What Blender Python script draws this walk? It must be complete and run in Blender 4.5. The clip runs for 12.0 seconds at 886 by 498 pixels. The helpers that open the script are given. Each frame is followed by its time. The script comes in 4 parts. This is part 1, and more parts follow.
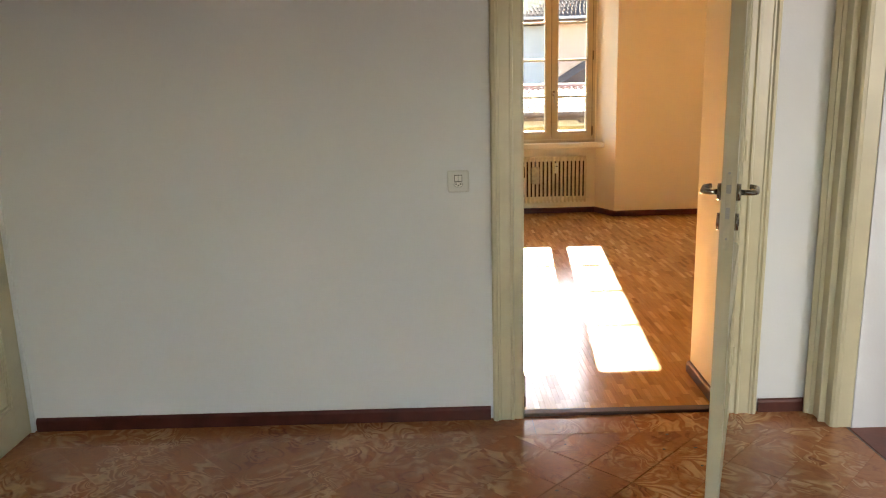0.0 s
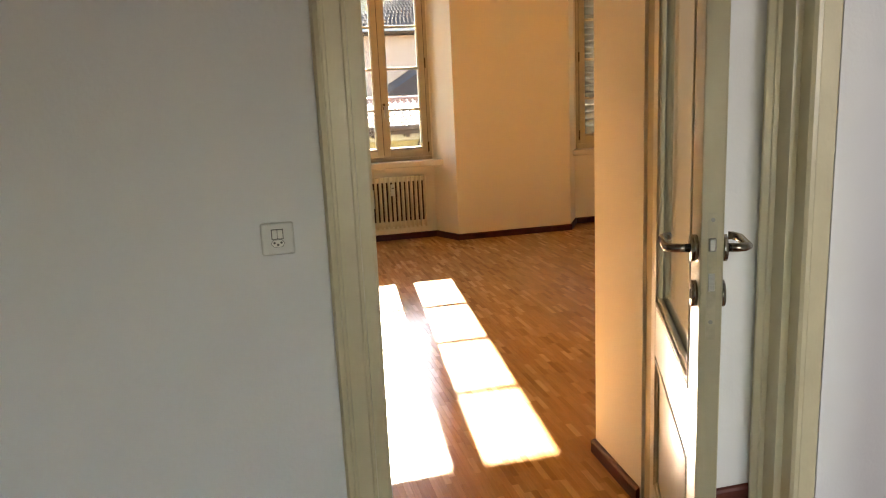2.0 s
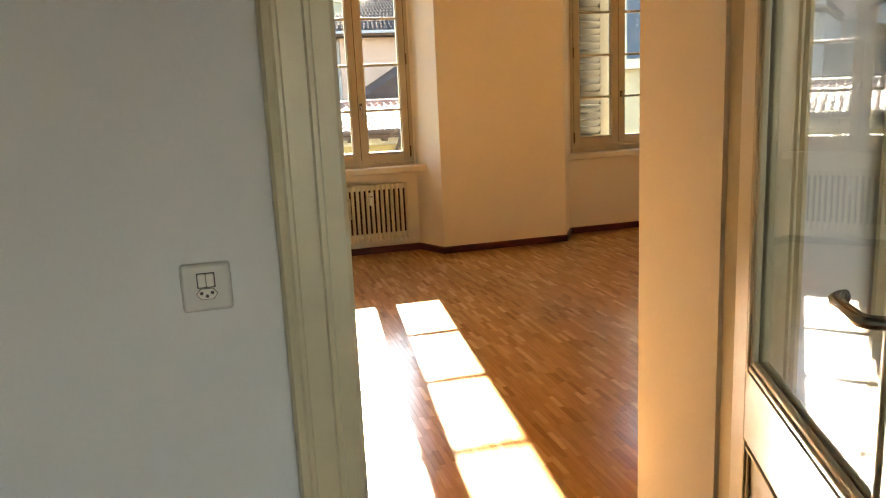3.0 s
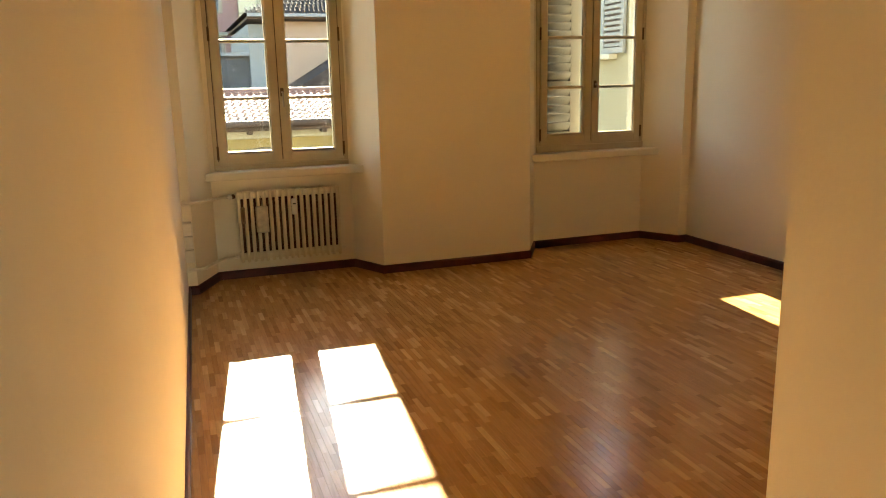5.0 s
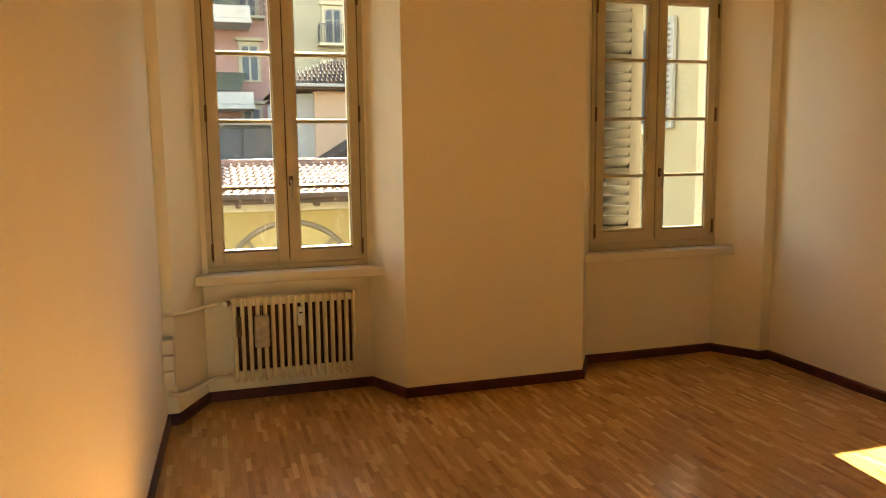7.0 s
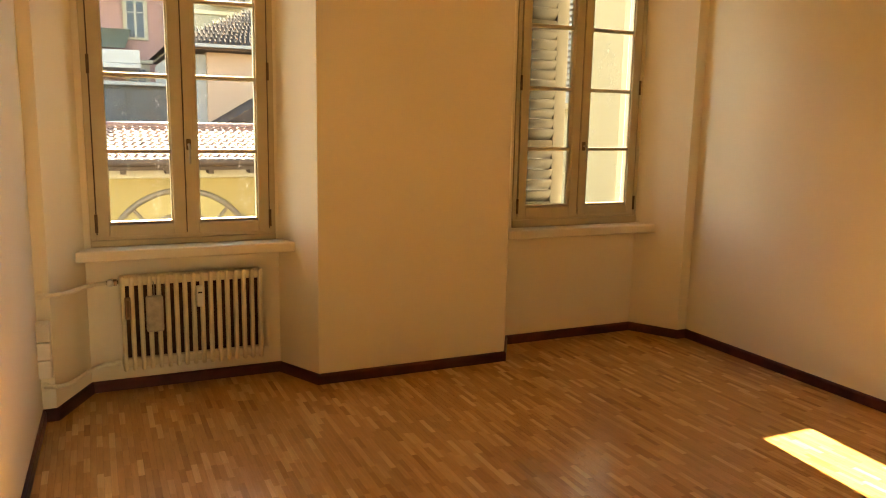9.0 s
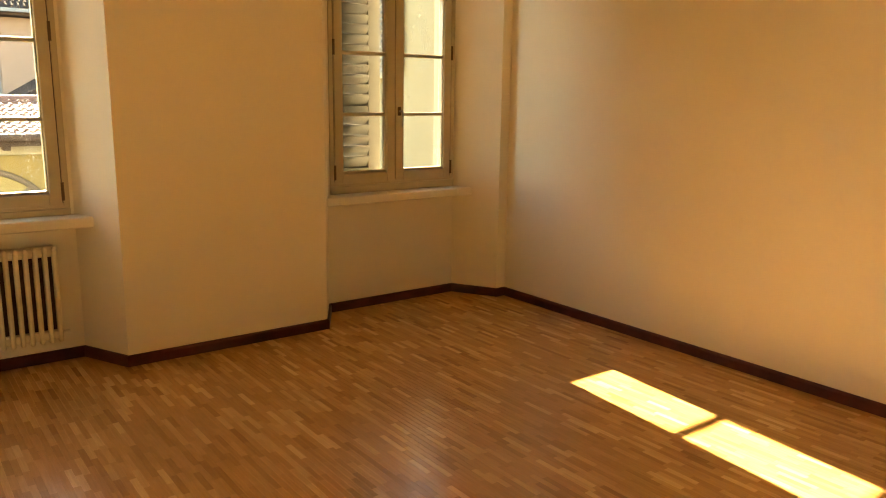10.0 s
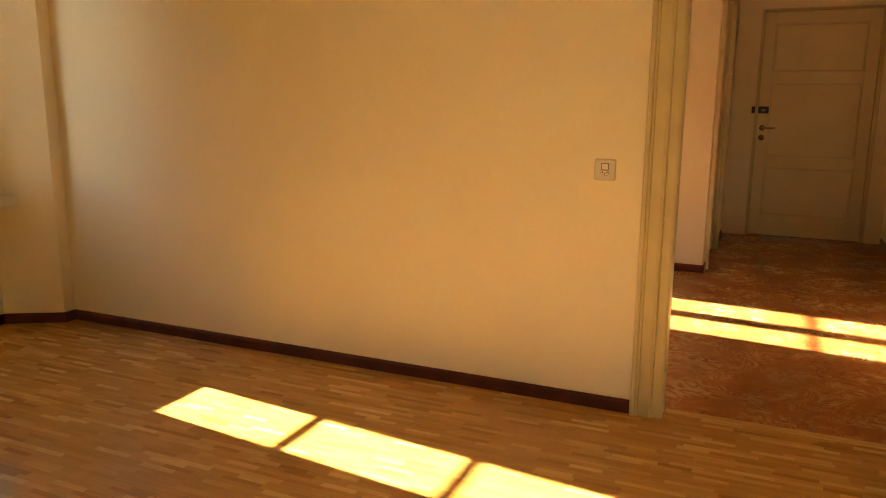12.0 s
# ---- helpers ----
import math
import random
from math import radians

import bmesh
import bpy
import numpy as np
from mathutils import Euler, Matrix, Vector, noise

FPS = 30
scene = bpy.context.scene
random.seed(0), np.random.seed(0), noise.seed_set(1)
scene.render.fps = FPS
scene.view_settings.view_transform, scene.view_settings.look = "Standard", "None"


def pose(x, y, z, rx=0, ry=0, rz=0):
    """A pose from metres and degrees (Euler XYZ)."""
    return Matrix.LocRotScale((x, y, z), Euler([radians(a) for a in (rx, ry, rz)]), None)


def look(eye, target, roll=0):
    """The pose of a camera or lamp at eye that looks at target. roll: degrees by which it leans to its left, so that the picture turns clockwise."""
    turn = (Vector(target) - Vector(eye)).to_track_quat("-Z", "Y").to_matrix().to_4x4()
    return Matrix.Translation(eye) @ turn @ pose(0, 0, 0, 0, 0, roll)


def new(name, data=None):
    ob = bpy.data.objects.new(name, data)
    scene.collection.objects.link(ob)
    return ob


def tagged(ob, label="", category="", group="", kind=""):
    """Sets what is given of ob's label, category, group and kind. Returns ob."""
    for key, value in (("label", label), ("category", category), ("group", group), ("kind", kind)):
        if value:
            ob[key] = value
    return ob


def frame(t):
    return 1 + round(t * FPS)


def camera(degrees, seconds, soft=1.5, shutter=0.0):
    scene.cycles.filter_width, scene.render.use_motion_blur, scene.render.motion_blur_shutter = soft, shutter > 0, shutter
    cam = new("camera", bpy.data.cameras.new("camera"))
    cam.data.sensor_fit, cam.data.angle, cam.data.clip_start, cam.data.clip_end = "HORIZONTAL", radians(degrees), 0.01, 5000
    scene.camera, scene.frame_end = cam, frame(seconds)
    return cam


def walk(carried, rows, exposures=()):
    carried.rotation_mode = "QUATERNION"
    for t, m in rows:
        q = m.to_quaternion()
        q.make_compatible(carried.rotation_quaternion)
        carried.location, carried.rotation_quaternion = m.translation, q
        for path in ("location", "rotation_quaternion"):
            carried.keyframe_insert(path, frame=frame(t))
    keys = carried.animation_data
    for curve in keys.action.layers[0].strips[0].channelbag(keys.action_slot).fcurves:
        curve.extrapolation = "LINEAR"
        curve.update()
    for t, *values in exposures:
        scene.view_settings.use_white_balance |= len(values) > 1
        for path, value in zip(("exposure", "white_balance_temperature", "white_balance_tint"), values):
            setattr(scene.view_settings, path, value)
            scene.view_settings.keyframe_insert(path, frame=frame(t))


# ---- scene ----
cam = camera(60.5, 12.0, soft=1.1)
PATH = [
    (0, (0.136, 0.002, 1.406), (0.141, 1.954, 0.973), -1.5),
    (0.5, (0.151, 0.182, 1.392), (0.355, 2.122, 0.954), -1.2),
    (1, (0.083, 0.422, 1.4), (0.414, 2.349, 0.977), -2.3),
    (1.5, (0.098, 0.686, 1.383), (0.509, 2.598, 0.966), -2.9),
    (2, (0.182, 0.985, 1.379), (0.631, 2.89, 0.967), -2.7),
    (2.5, (0.231, 1.305, 1.363), (0.711, 3.204, 0.956), -2.7),
    (4.3, (0.469, 2.384, 1.259), (1.076, 4.248, 0.861), -2.4),
    (4.5, (0.507, 2.482, 1.286), (1.133, 4.335, 0.869), -2.1),
    (5, (0.615, 2.72, 1.29), (1.26, 4.563, 0.86), -1.3),
    (5.5, (0.672, 2.919, 1.29), (1.295, 4.776, 0.885), -0.6),
    (6, (0.771, 3.181, 1.358), (1.362, 5.066, 1.047), -0.7),
    (6.5, (0.853, 3.435, 1.404), (1.442, 5.329, 1.153), -1.3),
    (6.7, (0.907, 3.494, 1.413), (1.473, 5.395, 1.158), -0.8),
    (8.5, (0.88, 3.93, 1.39), (1.631, 5.76, 1.095), 0.8),
    (9, (0.895, 3.926, 1.387), (1.72, 5.717, 1.054), 1.1),
    (9.5, (0.919, 3.897, 1.363), (1.888, 5.608, 0.997), 1.2),
    (10, (0.99, 3.875, 1.347), (2.173, 5.438, 0.951), 0.8),
    (10.5, (0.977, 3.866, 1.352), (2.362, 5.246, 0.929), 1.0),
    (11, (1.053, 3.882, 1.353), (2.596, 5.074, 0.908), 0.5),
    (11.5, (1.213, 3.93, 1.321), (2.889, 4.937, 0.9), 0.4),
    (12, (1.333, 3.946, 1.309), (3.125, 4.741, 0.913), 0.4),
]
EXPOSURES = [(0.0, 5.35, 7900, 17), (1.5, 5.18, 7800, 17), (2.0, 5.08, 7750, 16), (2.7, 5.03, 7700, 14), (4.3, 4.72, 8000, 8), (5.5, 4.46, 8500, 4), (6.7, 4.53, 9700, 9), (8.5, 4.76, 10700, 14), (10.0, 4.76, 11000, 10), (12.0, 4.65, 11500, 10)]
walk(cam, [(t, look(eye, target, roll)) for t, eye, target, roll in PATH], EXPOSURES)

# ---- light and exposure ----
world = bpy.data.worlds.new("world")
scene.world = world
world.use_nodes = True
SUN_EL, SUN_AZ = radians(26.9), math.atan2(0.107, 1.0)
sky = world.node_tree.nodes.new("ShaderNodeTexSky")
sky.sky_type = "NISHITA"
sky.sun_disc = False
sky.dust_density = 0.15
sky.sun_elevation, sky.sun_rotation = SUN_EL, SUN_AZ
world.node_tree.links.new(sky.outputs[0], world.node_tree.nodes["Background"].inputs[0])
world.node_tree.nodes["Background"].inputs[1].default_value = 0.095
sun = new("sun", bpy.data.lights.new("sun", "SUN"))
sun.data.energy, sun.data.angle, sun.data.color = 3.2, radians(0.5), (1.0, 0.965, 0.90)
sun.matrix_world = look((math.sin(SUN_AZ) * 30, math.cos(SUN_AZ) * 30, math.tan(SUN_EL) * 30), (0, 0, 0))


def window_light(name, eye, target, w, h, power, color):
    lamp = new(name, bpy.data.lights.new(name, "AREA"))
    lamp.data.shape, lamp.data.size, lamp.data.size_y = "RECTANGLE", w, h
    lamp.data.energy, lamp.data.color = power, color
    lamp.matrix_world = look(eye, target)
    return lamp


window_light("kitchen_window_light", (3.2, -0.95, 1.6), (3.2, 2, 1.4), 1.0, 1.4, 1.9, (0.82, 0.91, 1.0))

# ---- materials ----


def material(name, rough=0.6, metal=0.0, spec=0.5):
    m = bpy.data.materials.new(name)
    m.use_nodes = True
    b = m.node_tree.nodes["Principled BSDF"]
    b.inputs["Roughness"].default_value, b.inputs["Metallic"].default_value = rough, metal
    b.inputs["Specular IOR Level"].default_value = spec
    return m, m.node_tree, b


def node(nt, kind, **ins):
    n = nt.nodes.new(kind)
    for k, v in ins.items():
        n.inputs[k.replace("_", " ")].default_value = v
    return n


def ramp(nt, fac, stops):
    r = nt.nodes.new("ShaderNodeValToRGB")
    e = r.color_ramp.elements
    while len(e) < len(stops):
        e.new(0.5)
    for el, (p, c) in zip(e, stops):
        el.position, el.color = p, (*c, 1)
    nt.links.new(fac, r.inputs[0])
    return r.outputs[0]


def where(nt, scale=(1, 1, 1), rot=(0, 0, 0)):
    g = nt.nodes.new("ShaderNodeNewGeometry")
    mp = nt.nodes.new("ShaderNodeMapping")
    mp.inputs["Scale"].default_value, mp.inputs["Rotation"].default_value = scale, rot
    nt.links.new(g.outputs["Position"], mp.inputs["Vector"])
    return mp.outputs[0]


def noise_tex(nt, vec, scale, detail=4.0, rough=0.55, dist=0.0):
    n = node(nt, "ShaderNodeTexNoise", Scale=scale, Detail=detail, Roughness=rough, Distortion=dist)
    nt.links.new(vec, n.inputs["Vector"])
    return n.outputs["Fac"]


def bump(nt, b, height, strength, distance=0.01):
    n = node(nt, "ShaderNodeBump", Strength=strength, Distance=distance)
    nt.links.new(height, n.inputs["Height"])
    nt.links.new(n.outputs[0], b.inputs["Normal"])


def mixc(nt, fac, a, b, mode="MIX"):
    n = nt.nodes.new("ShaderNodeMix")
    n.data_type, n.blend_type = "RGBA", mode
    for sock, v in ((n.inputs[0], fac), (n.inputs[6], a), (n.inputs[7], b)):
        if isinstance(v, (int, float)):
            sock.default_value = v
        elif isinstance(v, tuple):
            sock.default_value = (*v, 1)
        else:
            nt.links.new(v, sock)
    return n.outputs[2]


def painted(name, col, rough=0.5, var=0.08, scale=3.0, relief=0.15, grain=60.0, spec=0.5):
    """Paint or plaster: broad uneven tone, fine grain and a little relief."""
    m, nt, b = material(name, rough, 0.0, spec)
    vec = where(nt)
    big = noise_tex(nt, vec, scale, 5)
    lo, hi = tuple(c * (1 - var) for c in col), tuple(min(c * (1 + var * 0.6), 0.95) for c in col)
    nt.links.new(ramp(nt, big, [(0.3, lo), (0.7, hi)]), b.inputs["Base Color"])
    bump(nt, b, noise_tex(nt, vec, grain, 6), relief, 0.004)
    return m


def wall_paint(name, col):
    m, nt, b = material(name, 0.85, 0.0, 0.25)
    vec = where(nt)
    base = ramp(nt, noise_tex(nt, vec, 1.3, 6), [(0.3, tuple(c * 0.965 for c in col)), (0.7, col)])
    scuff = ramp(nt, noise_tex(nt, vec, 0.7, 7, 0.6), [(0.30, (0.955, 0.95, 0.94)), (0.65, (1, 1, 1))])
    nt.links.new(mixc(nt, 1.0, base, scuff, "MULTIPLY"), b.inputs["Base Color"])
    mix = nt.nodes.new("ShaderNodeMath")
    mix.operation = "MULTIPLY_ADD"
    mix.inputs[1].default_value = 4.0
    nt.links.new(noise_tex(nt, vec, 3.0, 2), mix.inputs[0])
    nt.links.new(noise_tex(nt, vec, 90.0, 5), mix.inputs[2])
    bump(nt, b, mix.outputs[0], 0.18, 0.004)
    return m


WALL = wall_paint("cream_white_wall_paint", (0.835, 0.79, 0.675))
WALL_HALL = wall_paint("hall_wall_paint", (0.73, 0.75, 0.77))
# Unseen ceiling: colour darkened so the upper walls get less bounce light.
CEIL = wall_paint("ceiling_paint_darkened", (0.47, 0.44, 0.37))
# Same plaster left white here, to keep the corridor bright.
CEIL_ENT = wall_paint("entrance_ceiling_paint", (0.84, 0.83, 0.80))
TRIM = painted("cream_gloss_paint", (0.55, 0.50, 0.345), 0.32, 0.10, 5, 0.25, 40)
FRAME = painted("window_frame_paint", (0.50, 0.44, 0.31), 0.38, 0.10, 6, 0.2, 60)
DOORP = painted("door_paint", (0.70, 0.64, 0.48), 0.35, 0.06, 4, 0.2, 40)
SILL = painted("sill_paint", (0.72, 0.68, 0.58), 0.5, 0.06, 6, 0.2, 50)
RADIATOR = painted("radiator_enamel", (0.72, 0.65, 0.49), 0.35, 0.08, 12, 0.15, 80)
# Dark brown that paints in the shade between the radiator ribs.
RADCORE = painted("shade_dark_brown", (0.085, 0.05, 0.03), 0.9, 0.3, 20, 0.3, 60, 0.1)
PIPE = painted("pipe_paint", (0.74, 0.70, 0.60), 0.4, 0.06, 10, 0.1, 60)
SKIRT = painted("dark_stained_skirting", (0.085, 0.021, 0.014), 0.4, 0.35, 9, 0.25, 50, 0.25)
PLASTIC = painted("white_plastic", (0.72, 0.71, 0.67), 0.35, 0.02, 8, 0.02, 90)
PLATE = painted("grey_white_plastic_plate", (0.60, 0.60, 0.58), 0.4, 0.02, 8, 0.02, 90)
BLACK = painted("black_plastic", (0.012, 0.012, 0.012), 0.4, 0.1, 10, 0.05, 90)
DARKWOOD = painted("dark_oak_and_gap_shade", (0.075, 0.04, 0.02), 0.45, 0.3, 14, 0.3, 40)
LOCKFACE = painted("worn_painted_lock_steel", (0.52, 0.475, 0.34), 0.40, 0.2, 30, 0.2, 60)
CERAMIC = painted("humidifier_ceramic", (0.50, 0.45, 0.36), 0.4, 0.25, 25, 0.1, 60)


def metal(name, col, rough):
    m, nt, b = material(name, rough, 1.0)
    nt.links.new(ramp(nt, noise_tex(nt, where(nt, (20, 20, 200)), 3, 4), [(0.3, tuple(c * 0.8 for c in col)), (0.7, col)]), b.inputs["Base Color"])
    return m


STEEL = metal("brushed_nickel", (0.36, 0.33, 0.285), 0.26)
BRASS = metal("polished_brass", (0.72, 0.58, 0.38), 0.25)
BRONZE = metal("dark_bronze", (0.16, 0.11, 0.07), 0.4)
GREYMETAL = metal("dull_steel", (0.42, 0.41, 0.38), 0.45)


def glass(name, tint, dirt):
    """A flat pane: clear, glossy by Fresnel, with faint dried drops."""
    m = bpy.data.materials.new(name)
    m.use_nodes = True
    nt = m.node_tree
    nt.nodes.remove(nt.nodes["Principled BSDF"])
    clear, gloss = node(nt, "ShaderNodeBsdfTransparent", Color=(*tint, 1)), node(nt, "ShaderNodeBsdfGlossy", Roughness=0.01)
    facing = node(nt, "ShaderNodeLayerWeight", Blend=0.5)
    power = nt.nodes.new("ShaderNodeMath")
    power.operation = "POWER"
    power.inputs[1].default_value = 5.0
    nt.links.new(facing.outputs["Facing"], power.inputs[0])
    fr = nt.nodes.new("ShaderNodeMath")
    fr.operation = "MULTIPLY_ADD"
    fr.inputs[1].default_value, fr.inputs[2].default_value = 0.96, 0.04
    nt.links.new(power.outputs[0], fr.inputs[0])
    mix = nt.nodes.new("ShaderNodeMixShader")
    nt.links.new(fr.outputs[0], mix.inputs[0])
    nt.links.new(clear.outputs[0], mix.inputs[1])
    nt.links.new(gloss.outputs[0], mix.inputs[2])
    film = node(nt, "ShaderNodeBsdfDiffuse", Color=(0.7, 0.7, 0.68, 1))
    drops = ramp(nt, noise_tex(nt, where(nt, (1, 1, 0.45)), 150, 2, 0.7), [(0.58, (0, 0, 0)), (0.66, (dirt, dirt, dirt))])
    drift = ramp(nt, noise_tex(nt, where(nt, (1, 1, 0.35)), 7, 3, 0.6), [(0.50, (0.06,) * 3), (0.66, (1, 1, 1))])
    drops = mixc(nt, 1.0, drops, drift, "MULTIPLY")
    mix2 = nt.nodes.new("ShaderNodeMixShader")
    nt.links.new(drops, mix2.inputs[0])
    nt.links.new(mix.outputs[0], mix2.inputs[1])
    nt.links.new(film.outputs[0], mix2.inputs[2])
    nt.links.new(mix2.outputs[0], nt.nodes["Material Output"].inputs[0])
    return m


GLASS = glass("window_glass", (0.80, 0.815, 0.81), 0.55)
DOORGLASS = glass("door_glass", (0.93, 0.94, 0.92), 0.03)


def parquet(name, per_object):
    m, nt, b = material(name, 0.34, 0.0, 0.5)
    if per_object:
        rnd = nt.nodes.new("ShaderNodeObjectInfo").outputs["Random"]
    else:
        rnd = nt.nodes.new("ShaderNodeNewGeometry").outputs["Random Per Island"]
    tone = ramp(nt, rnd, [(0.0, (0.39, 0.196, 0.066)), (0.14, (0.50, 0.265, 0.093)), (0.74, (0.58, 0.320, 0.116)), (0.91, (0.67, 0.395, 0.152)), (1.0, (0.76, 0.48, 0.21))])
    off = nt.nodes.new("ShaderNodeVectorMath")
    off.operation = "MULTIPLY_ADD"
    off.inputs[1].default_value = (1, 1, 1)
    nt.links.new(where(nt, (70, 5, 5)), off.inputs[0])
    nt.links.new(rnd, off.inputs[2])
    grain = noise_tex(nt, off.outputs[0], 1.6, 6, 0.65)
    tone = mixc(nt, 1.0, tone, ramp(nt, grain, [(0.25, (0.84, 0.81, 0.76)), (0.65, (1.05, 1.05, 1.05))]), "MULTIPLY")
    wear = noise_tex(nt, where(nt), 0.9, 5)
    tone = mixc(nt, 1.0, tone, ramp(nt, wear, [(0.3, (0.90, 0.88, 0.86)), (0.7, (1.06, 1.05, 1.02))]), "MULTIPLY")
    nt.links.new(tone, b.inputs["Base Color"])
    nt.links.new(ramp(nt, noise_tex(nt, where(nt), 6, 6, 0.65), [(0.3, (0.165,) * 3), (0.7, (0.22,) * 3)]), b.inputs["Roughness"])
    bump(nt, b, grain, 0.10, 0.002)
    return m


PARQUET, PARQUET_PIECE = parquet("oak_parquet", False), parquet("oak_parquet_strip", True)


def marbled(name, pieces=False):
    """Polished floor with pale swirls in a red-brown ground; each piece takes its own stretch of the swirls."""
    m, nt, b = material(name, 0.22, 0.0, 0.5)
    vec = where(nt)
    if pieces:
        shift = nt.nodes.new("ShaderNodeVectorMath")
        shift.operation = "MULTIPLY_ADD"
        shift.inputs[1].default_value = (0.25, 0.2, 0.0)
        nt.links.new(nt.nodes.new("ShaderNodeObjectInfo").outputs["Random"], shift.inputs[0])
        nt.links.new(vec, shift.inputs[2])
        vec = shift.outputs[0]
    warp = node(nt, "ShaderNodeTexNoise", Scale=2.6, Detail=2.0, Distortion=1.2)
    nt.links.new(vec, warp.inputs["Vector"])
    add = nt.nodes.new("ShaderNodeVectorMath")
    add.operation = "MULTIPLY_ADD"
    add.inputs[1].default_value = (0.5, 0.5, 0.5)
    nt.links.new(warp.outputs["Color"], add.inputs[0])
    nt.links.new(vec, add.inputs[2])

    def streaks(scale, turns, stops):
        """Thin curling bands: the level lines of a warped noise."""
        level = nt.nodes.new("ShaderNodeMath")
        level.operation = "MULTIPLY"
        level.inputs[1].default_value = turns
        nt.links.new(noise_tex(nt, add.outputs[0], scale, 2.5, 0.5, 0.9), level.inputs[0])
        band = nt.nodes.new("ShaderNodeMath")
        band.operation = "PINGPONG"
        band.inputs[1].default_value = 1.0
        nt.links.new(level.outputs[0], band.inputs[0])
        return ramp(nt, band.outputs[0], stops)

    pale = streaks(4.2, 17.0, [(0.30, (0, 0, 0)), (0.78, (1, 1, 1))])
    dark = streaks(5.5, 13.0, [(0.55, (0, 0, 0)), (0.92, (1, 1, 1))])
    here = ramp(nt, noise_tex(nt, vec, 2.4, 5, 0.6, 1.2), [(0.43, (0, 0, 0)), (0.60, (1, 1, 1))])
    there = ramp(nt, noise_tex(nt, vec, 3.3, 4, 0.6, 0.8), [(0.42, (0, 0, 0)), (0.62, (1, 1, 1))])
    ground = mixc(nt, mixc(nt, 1.0, dark, there, "MULTIPLY"), (0.44, 0.172, 0.066), (0.27, 0.088, 0.034))
    ground = mixc(nt, mixc(nt, 1.0, pale, here, "MULTIPLY"), ground, (0.69, 0.40, 0.205))
    fine = ramp(nt, noise_tex(nt, vec, 22, 6, 0.7, 1.5), [(0.3, (0.84, 0.82, 0.8)), (0.7, (1.08, 1.06, 1.04))])
    nt.links.new(mixc(nt, 1.0, ground, fine, "MULTIPLY"), b.inputs["Base Color"])
    nt.links.new(ramp(nt, noise_tex(nt, vec, 4, 6, 0.7), [(0.3, (0.10,) * 3), (0.7, (0.24,) * 3)]), b.inputs["Roughness"])
    bump(nt, b, noise_tex(nt, vec, 7, 3), 0.06, 0.01)
    return m


MARBLED, MARBLED_TILE = marbled("marbled_floor"), marbled("marbled_floor_tile", True)
REDTILE = painted("red_clay_tile", (0.20, 0.058, 0.034), 0.4, 0.3, 4, 0.2, 60)
GROUT = painted("tile_grout", (0.26, 0.20, 0.17), 0.9, 0.1)
YELLOW = painted("yellow_render", (0.30, 0.215, 0.082), 0.9, 0.10, 0.8, 0.4, 20)
YELLOWWING = painted("pale_yellow_render", (0.28, 0.232, 0.138), 0.9, 0.08, 0.8, 0.4, 20)
CORNICE = painted("stone_cornice", (0.42, 0.37, 0.27), 0.9, 0.1, 2, 0.3, 20)
ROOFTILE = painted("clay_roof_tile", (0.20, 0.088, 0.062), 0.42, 0.45, 2.5, 0.4, 15)
DARKTILE = painted("dark_roof_tile", (0.045, 0.036, 0.035), 0.85, 0.35, 2, 0.4, 15, 0.12)
DARKBROWN = painted("gutter_brown_and_slat_shade", (0.075, 0.048, 0.036), 0.75, 0.2, 3.0, 0.15, 60.0, 0.2)
PINK = painted("salmon_render", (0.36, 0.245, 0.185), 0.9, 0.06, 0.5, 0.3, 10)
ROSE = painted("rose_render", (0.24, 0.135, 0.13), 0.9, 0.08, 0.4, 0.3, 10)
CREAMB = painted("cream_render", (0.26, 0.235, 0.18), 0.9, 0.08, 0.4, 0.3, 10)
SLATE = painted("dark_cladding", (0.036, 0.041, 0.050), 0.6, 0.5, 1.6, 0.2, 10)
GREYWALL = painted("grey_render", (0.22, 0.23, 0.235), 0.9, 0.12, 0.7, 0.3, 10)
CONCRETE = painted("pale_concrete", (0.34, 0.33, 0.32), 0.9, 0.1, 1, 0.3, 10)
AWNING = painted("green_awning", (0.15, 0.17, 0.135), 0.8, 0.15, 2)
IRON = painted("dark_iron", (0.03, 0.03, 0.03), 0.5, 0.2, 5)
PAVING = painted("courtyard_paving", (0.22, 0.21, 0.19), 0.9, 0.2, 0.6, 0.3, 8)
LUNETTE = painted("lunette_bars", (0.15, 0.115, 0.08), 0.7, 0.1, 4)
SHUTTER = painted("grey_shutter_paint", (0.24, 0.228, 0.20), 0.6, 0.10, 6, 0.2, 40)
FARPANE, _nt, _b = material("far_window_glass", 0.3, 0.0, 0.12)
_b.inputs["Base Color"].default_value = (0.035, 0.055, 0.08, 1)
LUNPANE, _nt, _b = material("lunette_glass", 0.15, 0.0, 0.6)
_b.inputs["Base Color"].default_value = (0.27, 0.21, 0.085, 1)

# ---- mesh helpers ----


def finish(name, bm, mat, parent=None, label="", smooth=False):
    me = bpy.data.meshes.new(name)
    bmesh.ops.recalc_face_normals(bm, faces=bm.faces)
    bm.to_mesh(me)
    bm.free()
    me.materials.append(mat)
    if smooth:
        for p in me.polygons:
            p.use_smooth = True
    ob = new(name, me)
    if parent:
        ob.parent = parent
    if label:
        tagged(ob, label)
    return ob


def part(name, bm, mat, parent, label="", smooth=False):
    return finish(name, bm, mat, parent, label, smooth)


